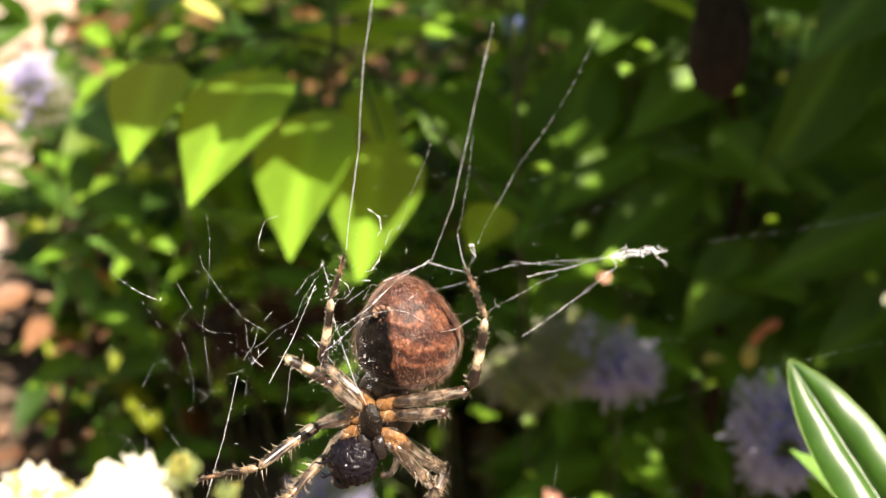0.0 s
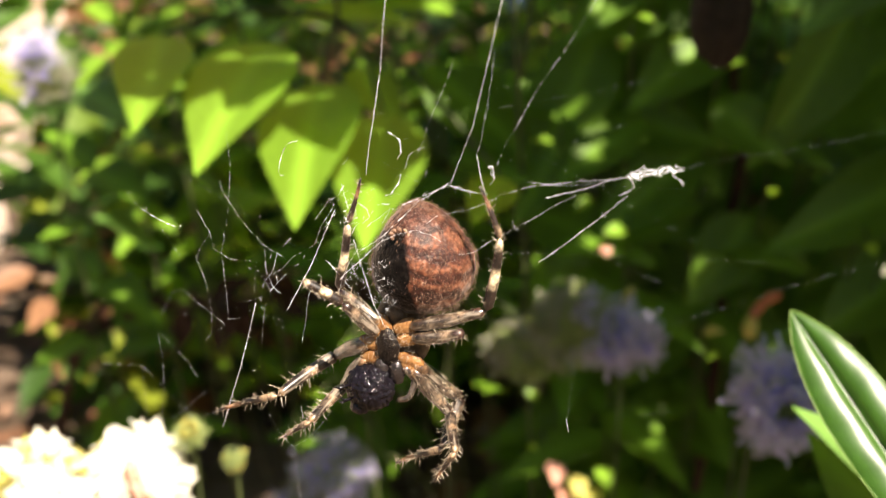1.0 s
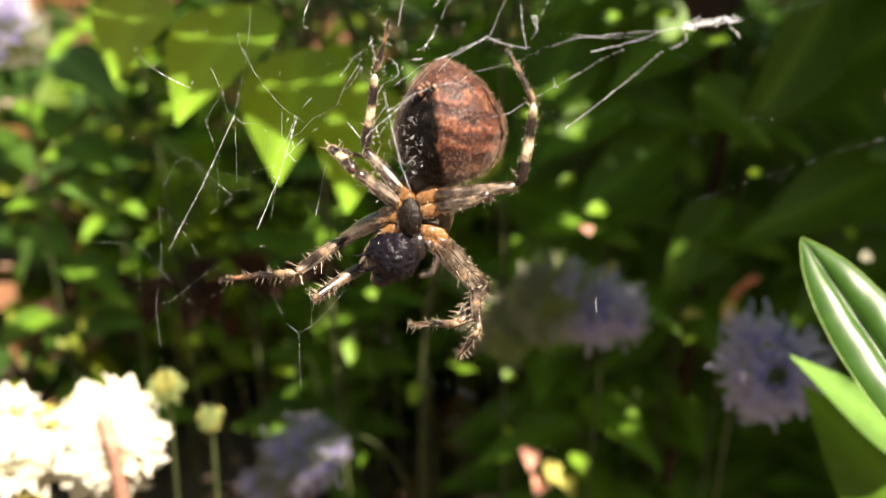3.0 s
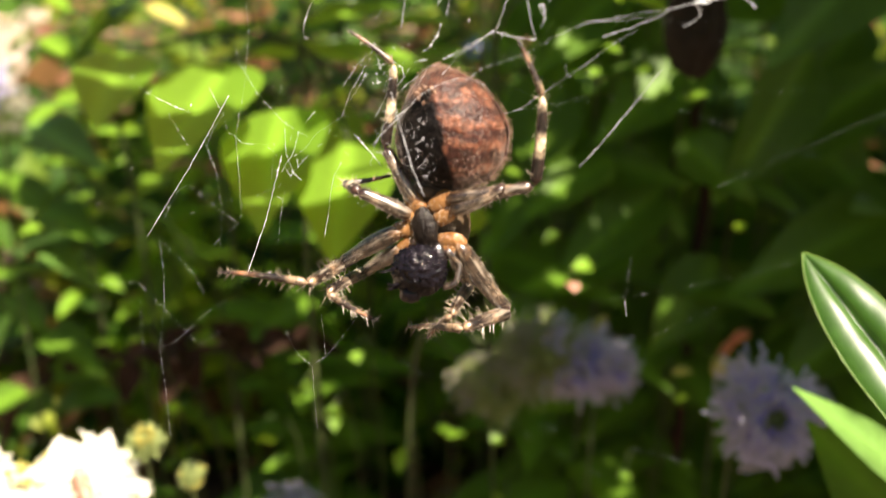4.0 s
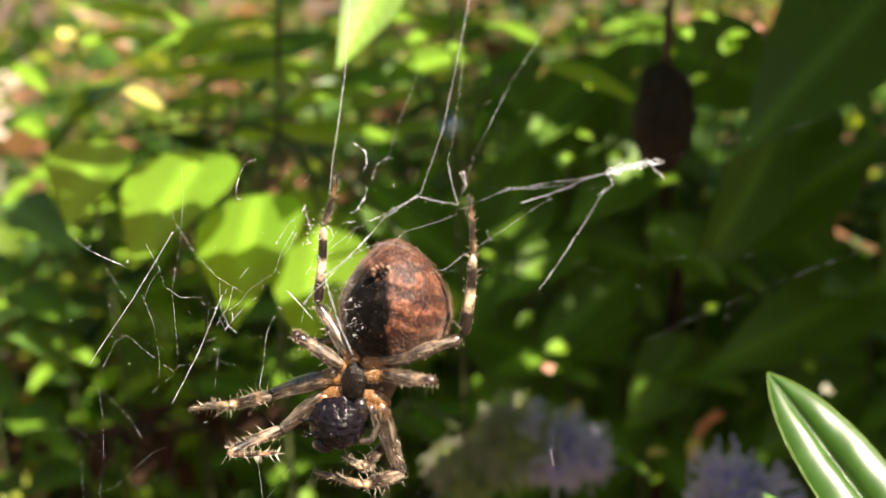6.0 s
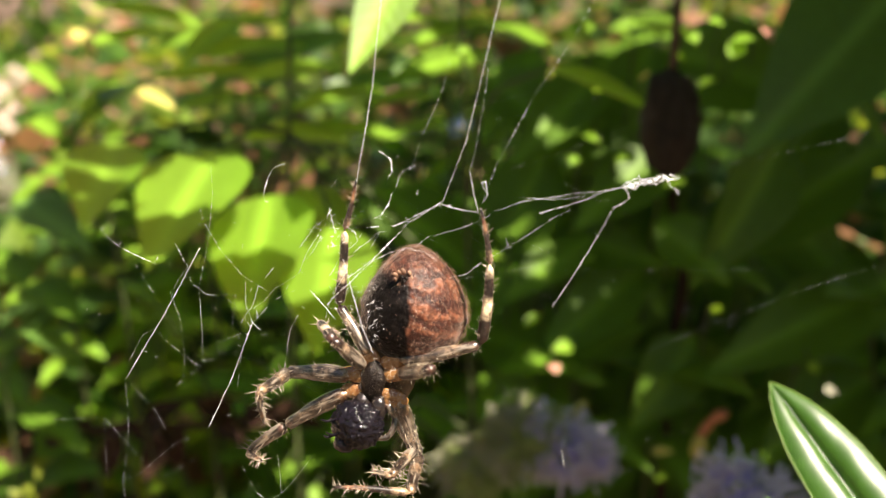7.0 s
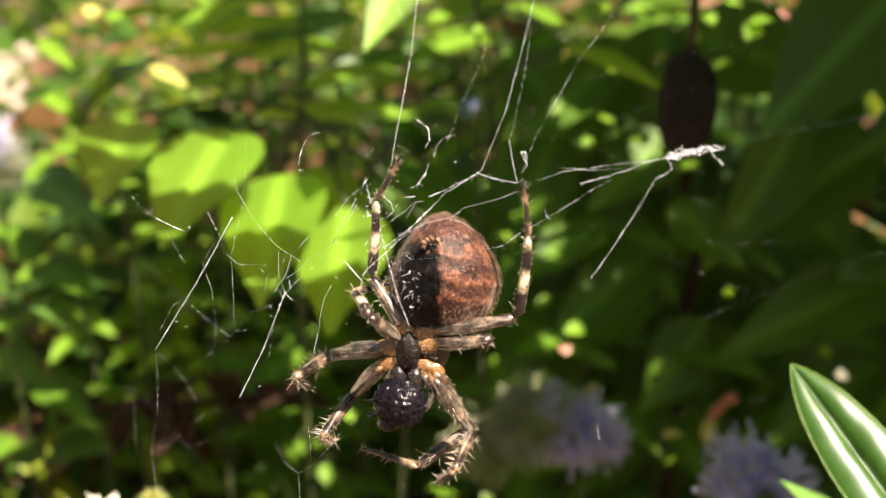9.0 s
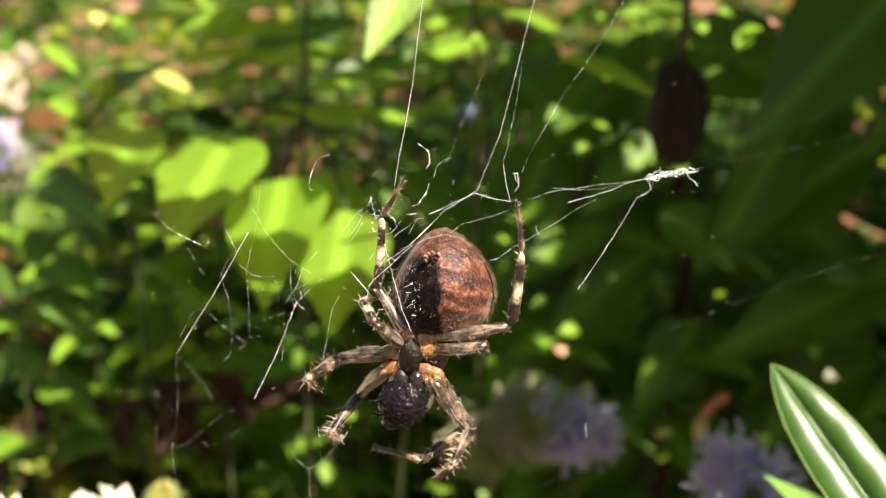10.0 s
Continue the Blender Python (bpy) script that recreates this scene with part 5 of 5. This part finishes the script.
# the stout torn lines: ends at rest (right and up, mm), then seconds and the places of both ends
TORN = [
    ((-16.3, 10.4), (-25.5, -3.1), [(0.0, (-13.7, 1.6), (-18.8, -11.6)), (2.2, (-13.7, 1.6), (-18.8, -11.6)), (3.4, (-17.5, 9.0), (-26.7, -4.2)), (4.5, (-16.8, 10.5), (-26.6, -2.2)),
                                    (5.5, (-16.0, 12.5), (-26.5, 0.1)), (7.0, (-16.3, 10.4), (-25.5, -3.1)), (10.0, (-16.3, 10.4), (-25.5, -3.1))]),
    ((-11.6, 3.7), (-17.0, -7.3), [(0.0, (-4.5, 12.0), (-9.5, 2.9)), (2.2, (-4.5, 12.0), (-9.5, 2.9)), (3.4, (-12.7, 5.0), (-17.0, -7.0)), (4.5, (-12.3, 5.8), (-17.3, -4.5)),
                                   (5.5, (-12.0, 7.3), (-17.7, -2.0)), (7.0, (-11.6, 3.7), (-17.0, -7.3)), (10.0, (-11.6, 3.7), (-17.0, -7.3))]),
    ((20.8, 15.3), (15.9, 6.7), [(0, (21.6, 15.8), (11.5, 6.6)), (2.2, (21.1, 15.3), (11.1, 6.1)), (3.4, (19.8, 14.5), (12.6, 7)), (4, (19.3, 12.2), (14.7, 6.5)), (5, (21.8, 16.1), (15.8, 8)), (7, (20.8, 15.3), (15.9, 6.7)), (10, (20.8, 15.3), (15.9, 6.7))]),
]
TORN_PARTS = []


def build_web():
    rng = random.Random(77)
    web = empty("spider_web", HOME, "torn orb web of white silk threads with tufts of crumpled silk", "spider web")

    def thread(points, r, fluff=0.5, fuzz=0.0, beads=0.0, name="thread", depth=0.0, least=0.0016, curved=False):
        """A line of silk, taut from knot to knot or curved. fluff: how patchy its thickness is, which also makes its
        glinting stretches; fuzz: torn ends for each mm; beads: drops and white specks for sparkles, for each mm.
        """
        knots = [Vector((x, depth + rng.uniform(-0.3, 0.3), z)) for x, z in points]
        total = sum((b - a).length for a, b in zip(knots, knots[1:]))
        if curved:
            line = smooth_line(knots, max(4, int(total / len(knots) / 0.16)))
        else:
            line = [knots[0]]
            for a, b in zip(knots, knots[1:]):
                n = max(2, int((b - a).length / 0.16))
                sag = rng.uniform(-0.02, 0.01) * (b - a).length
                line += [a.lerp(b, q / n) + Vector((0, 0, 4 * sag * (q / n) * (1 - q / n))) for q in range(1, n + 1)]
        line = [p + Vector((rng.gauss(0, 1), rng.gauss(0, 1), rng.gauss(0, 1))) * 0.018 for p in line]
        shift = rng.uniform(0, 90)
        radii, clump = [], 0.0
        for q in range(len(line)):
            patch = 0.55 + 1.1 * noise.noise(Vector((q * 0.05, shift, 0)))
            if rng.random() < 0.45:
                clump = rng.uniform(0.9, 3.6) * max(0.12, patch)
            else:
                clump *= 0.25
            radii.append(max(least, r * ((1 - fluff) * 1.2 + fluff * (0.16 + clump))) * MM)
        pieces = [tube_data([p * MM for p in line], radii, 4)]
        for _ in range(int(total * beads)):
            i = rng.randrange(len(line) - 1)
            p = line[i].lerp(line[i + 1], rng.random())
            k = max(0.014, r * rng.uniform(0.9, 1.9)) * MM
            pieces.append(blob(p * MM, (k, k, k * rng.uniform(1, 2.2)), None, 0.3, rng.random(), 5, 4))
        for _ in range(int(total * fuzz)):
            p = rng.choice(line)
            d = Vector((rng.gauss(0, 1), rng.gauss(0, 0.5), rng.gauss(0, 1))).normalized() * rng.uniform(0.15, 0.55)
            pieces.append(tube_data([p * MM, (p + d * 0.5 + Vector((0, 0, 0.05))) * MM, (p + d) * MM], [r * 0.45 * MM, r * 0.3 * MM, r * 0.35 * MM], 3))
        return raw(name, *join(pieces), M_SILK, web)

    # main lines
    thread([(-1.3, 15.5), (-0.7, 18.4), (-0.1, 20.8), (0.7, 25), (1.4, 29), (1.9, 32.5), (3.7, 40.5)], 0.026, fluff=0.25)
    thread([(6.5, 15.3), (7.5, 17.8), (8.7, 20.6), (9.5, 23.6), (10.5, 27.6), (12.5, 35.2)], 0.024, fluff=0.5)
    thread([(8.9, 18), (9.3, 19.2), (9.7, 21.1), (10.2, 23.6), (10.7, 27.1)], 0.010, fluff=0.9)
    thread([(9.6, 14.5), (9.3, 16.2), (9, 18)], 0.020, fluff=0.3)
    thread([(10, 15.4), (11.3, 18.8), (12.6, 21.1), (14.3, 24.3), (16.3, 27.1), (18.1, 30), (20.5, 34.9)], 0.011, fluff=1.0)
    thread([(3.7, 17.9), (4.2, 18.9), (4.9, 20.8), (6.7, 24.7), (7.5, 27.2)], 0.008, fluff=1.0)
    # the bridge over the abdomen
    thread([(-2.2, 8.3), (0.4, 10.3), (2, 11.9), (3.5, 13.5), (5, 14.4), (6.3, 15.3)], 0.030, fluff=0.8, fuzz=2.0)
    thread([(2.1, 13.1), (3.3, 13.6), (4.9, 14.5), (6.1, 15.1)], 0.024, fluff=0.8, fuzz=2.0)
    thread([(1.6, 12.7), (0.7, 12.5), (-0, 11.8), (-1, 11.1), (-1.6, 10.6)], 0.020, fluff=0.8)
    thread([(0.9, 12.6), (0.4, 11.8), (-0, 11.1)], 0.018, fluff=0.6)
    thread([(6.3, 15.3), (7.2, 14.9), (8.1, 14.7), (9.6, 14.5)], 0.026, fluff=0.7, fuzz=1.5)
    thread([(4, 11.3), (5.2, 12.3), (6.9, 12.8), (8.4, 13.3), (9.6, 13.8)], 0.016, fluff=1.0, beads=3.0)
    thread([(1.1, 10.8), (2.5, 11.5), (4.2, 12), (5.7, 11.8), (6.6, 11.1)], 0.014, fluff=0.7, depth=-3.0)
    # towards the tuft
    thread([(9.6, 14.1), (10.5, 14.3), (11, 14.8), (11.8, 15), (13.5, 15.7), (17.6, 16.4), (21.6, 17.1)], 0.010, fluff=1.0, beads=0.8)
    thread([(14.8, 14.7), (16.3, 15.1), (17.6, 15.6), (19, 16.1), (19.8, 16.6), (21.6, 17.1)], 0.022, fluff=0.6, fuzz=0.6)
    thread([(13.3, 15.9), (15.8, 15.8), (17.6, 16), (19.8, 16.6)], 0.008, fluff=1.0)
    thread([(7, 8.7), (8.4, 9.1), (9.8, 10.2), (12.2, 11.7), (14.5, 13.3), (15.9, 14.3), (17.3, 15.1)], 0.013, fluff=0.9, beads=2.2, name="sticky_thread")
    thread([(12, 12.5), (12.1, 11.7), (12.4, 11.6)], 0.014, fluff=0.5)
    thread([(22, 16.2), (21.6, 15.7), (20.8, 15.3)], 0.026, fluff=0.6, fuzz=0.4)
    thread([(21.6, 17.1), (21.9, 16.5), (22, 16.1)], 0.045, fluff=0.4, fuzz=2.0)
    thread([(24.9, 17.8), (27.5, 18.6), (30.3, 19.3), (36.9, 20.9), (48.8, 24.8)], 0.0012, fluff=1.0, beads=0.08, least=0.0012)
    thread([(23.7, 3.1), (27.4, 5), (31.2, 6.9), (34.4, 8.5), (37.4, 9.9), (46.5, 13.7)], 0.0012, fluff=1.0, beads=0.16, least=0.0012)
    # scraps round the tips of the legs
    thread([(9.9, 17.1), (10.3, 17.2), (10.4, 16.1), (10, 15.4)], 0.026, fluff=0.5, fuzz=1.0)
    thread([(9.9, 17.1), (10.2, 16.6), (10.4, 16.1)], 0.020, fluff=0.5)
    thread([(-3.7, 14.5), (-3.5, 13.9), (-3.3, 12.9), (-3.1, 12.3)], 0.024, fluff=0.6, fuzz=2.0)
    thread([(-3.5, 14.4), (-3.9, 13.6), (-5.1, 12.8), (-6.1, 11.5), (-6.6, 10.9)], 0.022, fluff=1.0, fuzz=2.0)
    thread([(-4.5, 12.6), (-5.1, 11.6), (-6, 10.3), (-7, 8.3)], 0.018, fluff=0.8, fuzz=0.5)
    thread([(-2, 13), (-1.3, 12.5), (-1.1, 11.7), (-1.7, 11.1), (-2.6, 10.7), (-3.3, 9.4), (-4, 8.3)], 0.016, fluff=0.6)
    thread([(2.1, 15.9), (1.8, 15.1), (1.1, 14.1), (0.4, 13.7)], 0.034, fluff=0.7, fuzz=2.0)
    thread([(-0.3, 12.9), (0.9, 13.1)], 0.024, fluff=0.8)
    thread([(-7.6, 18.3), (-8.5, 18), (-9.3, 17), (-9.6, 15.7), (-9.7, 14.9), (-9.4, 14.9)], 0.015, fluff=0.5, curved=True)
    thread([(1, 19.6), (2, 18.9), (2.2, 17.9), (1.8, 17.2)], 0.020, fluff=0.9)
    thread([(2.6, 16.5), (2.8, 17.6), (3.6, 18.2), (4.3, 18.4)], 0.018, fluff=0.8)
    thread([(-3.5, 16.3), (-3, 16.8), (-2.8, 17.1)], 0.018, fluff=0.8)
    thread([(-3.1, 6.7), (-2.2, 7.7), (-1.3, 8.5), (1.1, 10.8)], 0.022, fluff=0.9, fuzz=2.0, depth=-3.0)
    thread([(-1.1, 11.1), (-0.5, 8.4), (0.3, 5.2), (1.1, 2.7)], 0.020, fluff=0.4, depth=-4.0)
    thread([(-1.5, 9.5), (-2.6, 7.9), (-3.5, 6.1), (-3.8, 4.8)], 0.016, fluff=0.9, fuzz=1.5, depth=-2.0)
    # fine lines of the torn side
    thread([(-25.5, -3.1), (-25.8, -6.5), (-26.1, -9.8), (-27.2, -14.2), (-27.2, -18.4), (-27.1, -23.5)], 0.0044, fluff=0.8)
    thread([(-25.4, -3.5), (-23.6, -4.8), (-22.5, -6.2), (-21.7, -8.5)], 0.0033, fluff=0.8)
    thread([(-25.3, -13.3), (-22.7, -11), (-21, -9.6), (-20.1, -9.1), (-19.2, -8.7)], 0.0096, fluff=1.0)
    thread([(-27.2, -14.2), (-25.3, -13.3)], 0.0044, fluff=0.8)
    thread([(-12.7, 4.2), (-11.9, 3.2), (-11, 4.2), (-10.1, 5.1)], 0.0180, fluff=0.9, fuzz=1.5)
    thread([(-11.9, 4.6), (-11.7, 3.5), (-11.1, 2.7)], 0.0160, fluff=0.9)
    thread([(-12.1, 7.4), (-12.2, 5.2), (-12, 4.3)], 0.0088, fluff=0.7)
    thread([(-6.9, 8.4), (-9.2, 7), (-10.5, 5.6), (-11.5, 4.9)], 0.0055, fluff=1.0)
    thread([(-9.3, 8.8), (-10.2, 7.8)], 0.0200, fluff=0.6)
    thread([(-14.5, 19), (-14.7, 15.6), (-15.4, 11.5), (-16.8, 6.6), (-16.9, 2.2), (-17.2, -0.6), (-17.7, -1.5), (-18.4, -2)], 0.0055, fluff=1.0)
    thread([(-17.2, -0.6), (-15.9, -0.4)], 0.0044, fluff=0.8)
    thread([(-15.6, 1.2), (-15, 1.5), (-12.8, 2.5)], 0.0044, fluff=1.0)
    thread([(-7.3, 4.4), (-8.1, 2.8), (-8.8, 0), (-9.2, -2.2)], 0.0130, fluff=0.8, curved=True)
    thread([(-12.7, 1.8), (-13.3, -0.6), (-13.8, -3)], 0.0088, fluff=0.9)
    thread([(-26.6, 11.9), (-26.1, 11.3), (-25.2, 10.5), (-22.8, 9.5), (-21, 8.6)], 0.0160, fluff=1.0, fuzz=0.6)
    thread([(-23, 8.6), (-22.3, 6.9), (-21.6, 5.7)], 0.0088, fluff=1.0)
    thread([(-10.2, -9.7), (-10.2, -11.8), (-10.2, -13.8), (-11.4, -14.6), (-11.5, -17.1), (-11.6, -21.4)], 0.0096, fluff=0.7)
    thread([(-10.2, -13.9), (-8, -11.3), (-6.7, -9.5)], 0.0055, fluff=0.7)
    thread([(-11.4, -14.6), (-12.8, -13.9), (-13.9, -11.1)], 0.0033, fluff=0.9)
    thread([(-20.2, -3.5), (-19.6, -2.9)], 0.0140, fluff=0.5)
    thread([(16.8, -6.5), (17, -8.1)], 0.0180, fluff=0.8)
    thread([(17.3, -2.8), (16.9, -6.5)], 0.0033, fluff=0.8)
    # the net of the torn side
    thread([(-16.1, 14.1), (-15.7, 12.9), (-14.6, 10.5), (-12.3, 8.1), (-10.9, 7), (-10, 6.6)], 0.0055, fluff=1.0, beads=0.8)
    thread([(-18.8, 10.8), (-17.8, 8.5), (-19, 7.2), (-20, 5.2)], 0.0096, fluff=0.8)
    thread([(-17.8, 8.5), (-17.4, 7), (-16.2, 5.9), (-13.3, 6), (-13.5, 4.4), (-14, 2.4)], 0.0055, fluff=0.9)
    thread([(-11, 7), (-11.6, 5.2), (-12.9, 3.4)], 0.0130, fluff=0.7)
    thread([(-19.9, 6), (-19, 3.4), (-19, -0.2), (-19.6, -3.6)], 0.0050, fluff=0.9)
    thread([(-22, 2.2), (-23.3, 1.5), (-24.8, -1.1)], 0.0044, fluff=0.8)
    thread([(-22, 2.2), (-20.1, 0.5), (-17.5, -1.2)], 0.0028, fluff=0.9)
    thread([(-4.5, 12), (-5.2, 10.8), (-6.2, 9.7)], 0.0220, fluff=0.9, fuzz=1.5)
    thread([(-34.1, -8.1), (-28.5, -7.5), (-28.8, -14.7)], 0.0028, fluff=0.9)
    thread([(-28.5, -7.5), (-25.5, -10.7), (-22.8, -13.4), (-18.9, -11)], 0.0028, fluff=0.9)
    thread([(-5.9, 6.9), (-4.5, 5.3), (-3.6, 4.2)], 0.0200, fluff=0.9, fuzz=2.0)
    # the crumpled tuft
    for _ in range(30):
        q = rng.random()
        a = (21.0 + 4.0 * q + rng.uniform(-0.4, 0.4), 17.0 + 0.8 * q + rng.uniform(-0.25, 0.22) * (1.3 - q))
        b = (a[0] + rng.uniform(0.4, 1.4), a[1] + rng.uniform(-0.05, 0.35))
        thread([a, ((a[0] + b[0]) / 2 + rng.uniform(-0.15, 0.15), (a[1] + b[1]) / 2 + rng.uniform(-0.15, 0.2)), b], rng.uniform(0.028, 0.060), 0.8, 1.8, 0.5, "tuft_strand", rng.uniform(-0.4, 0.4))
    thread([(24.9, 17.7), (25.2, 17.2), (25.6, 16.9), (25.9, 16.5)], 0.030, 0.7, 2.0, 0.0, "tuft_strand")
    # silk over the dark underside
    for _ in range(70):
        x, z = rng.uniform(-1.4, 1.8), rng.uniform(3.4, 8.8)
        a, size = rng.uniform(0, 3.1), rng.uniform(0.15, 0.6)
        thread([(x, z), (x + 0.5 * size * math.cos(a + 0.4), z + 0.5 * size * math.sin(a + 0.4)), (x + size * math.cos(a), z + size * math.sin(a))], rng.uniform(0.004, 0.010), 0.9, 0.0, 0.0, "silk_scrap", rng.uniform(-3.3, -2.4))
    # crumpled silk where the hind leg holds the web, and flecks on the torn side
    for cx, cz, wide, count in ((-3.3, 11.5, 0.9, 26), (-2.6, 6.2, 0.8, 22), (-12.0, 4.0, 1.1, 10), (-9.0, 9.0, 4.5, 12), (-20.0, 4.0, 6.0, 12), (2.0, 15.0, 3.0, 12)):
        for _ in range(count):
            x, z, a = rng.gauss(cx, wide), rng.gauss(cz, wide), rng.uniform(0, 3.1)
            size = rng.uniform(0.12, 0.5)
            thread([(x, z), (x + size * math.cos(a), z + size * math.sin(a))], rng.uniform(0.008, 0.018), 0.8, 0.0, 0.0, "silk_scrap", rng.uniform(-1.2, 0.6))
    # all but unseen threads, added to carry white beads that stand for scattered sparkles
    for _ in range(20):
        a = (rng.uniform(-26, 14), rng.uniform(-18, 26))
        b = (a[0] + rng.uniform(8, 26), a[1] + rng.uniform(-16, 12))
        thread([a, b], 0.0006, 0.5, 0.0, 0.18, "net_thread", rng.uniform(-2, 2), least=0.0005)
    for a, b, rows in TORN:
        ob = thread([a, ((a[0] + b[0]) / 2 + 0.15, (a[1] + b[1]) / 2), b], 0.040 if a[0] < 0 else 0.026, 0.6, 0.5, 0.0, "torn_line")
        TORN_PARTS.append((ob, a, b, rows))
    return web


WEB = build_web()


# ---------------------------------------------------------------- what moves
def swing(right, up, lean):
    return HOME @ pose(right * MM, 0, up * MM, 0, -lean, 0)


def motions():
    walk(SPIDER, [(t, swing(x, z, a)) for t, x, z, a in SPIDER_ROWS])
    walk(WEB, [(t, swing(x, z, b)) for (t, x, z, a), b in zip(SPIDER_ROWS, WEB_LEAN)])
    held = [(0.0, -1.6, -5.0), (2.0, -1.6, -5.0), (3.5, -0.6, -4.2), (5.5, -1.1, -4.4), (7.0, -0.7, -5.0), (9.0, -0.2, -5.4), (10.0, -0.2, -5.4)]

    def hold(t):
        a = max(k for k in held if k[0] <= t)
        b = min((k for k in held if k[0] >= t), default=a)
        q = 0 if a[0] == b[0] else (t - a[0]) / (b[0] - a[0])
        return a[1] + (b[1] - a[1]) * q, a[2] + (b[2] - a[2]) * q

    walk(PREY, [(t, swing(x, z, a) @ pose(hold(t)[0] * MM, -1.9 * MM, hold(t)[1] * MM)) for t, x, z, a in SPIDER_ROWS])
    # the added twig slides forward, so its shade passes from leaf bases to tips
    home = TWIG.matrix_basis.copy()
    sway = [(0.0, 0.0, 0.0), (1.0, 0.002, 0.001), (2.2, -0.002, 0.0), (3.4, -0.028, 0.0), (4.0, -0.052, 0.0), (4.6, -0.058, 0.0), (5.5, -0.057, 0.0), (7.0, -0.058, 0.0), (8.5, -0.057, 0.0), (10.0, -0.058, 0.0)]
    walk(TWIG, [(t, Matrix.Translation((0, y, z)) @ home) for t, y, z in sway])
    for limb_ob, rows in MOVING:
        walk(limb_ob, rows)
    nod = [(0.0, 0.0, 0.0), (3.5, 0.0, 0.0), (4.5, 0.0006, 0.0008), (7.0, 0.002, 0.0026), (8.5, 0.002, 0.0024), (10.0, 0.0026, 0.0034)]
    for head in SUNNY:
        rest = head.matrix_basis.copy()
        walk(head, [(t, Matrix.Translation((x, 0, z)) @ rest) for t, x, z in nod])
    for torn, a, b, rows in TORN_PARTS:
        rest = math.atan2(b[1] - a[1], b[0] - a[0])
        at_rest = pose(a[0] * MM, 0, a[1] * MM).inverted()
        walk(torn, [(t, pose(p[0] * MM, 0, p[1] * MM, 0, math.degrees(rest - math.atan2(q[1] - p[1], q[0] - p[0]))) @ at_rest) for t, p, q in rows])


motions()
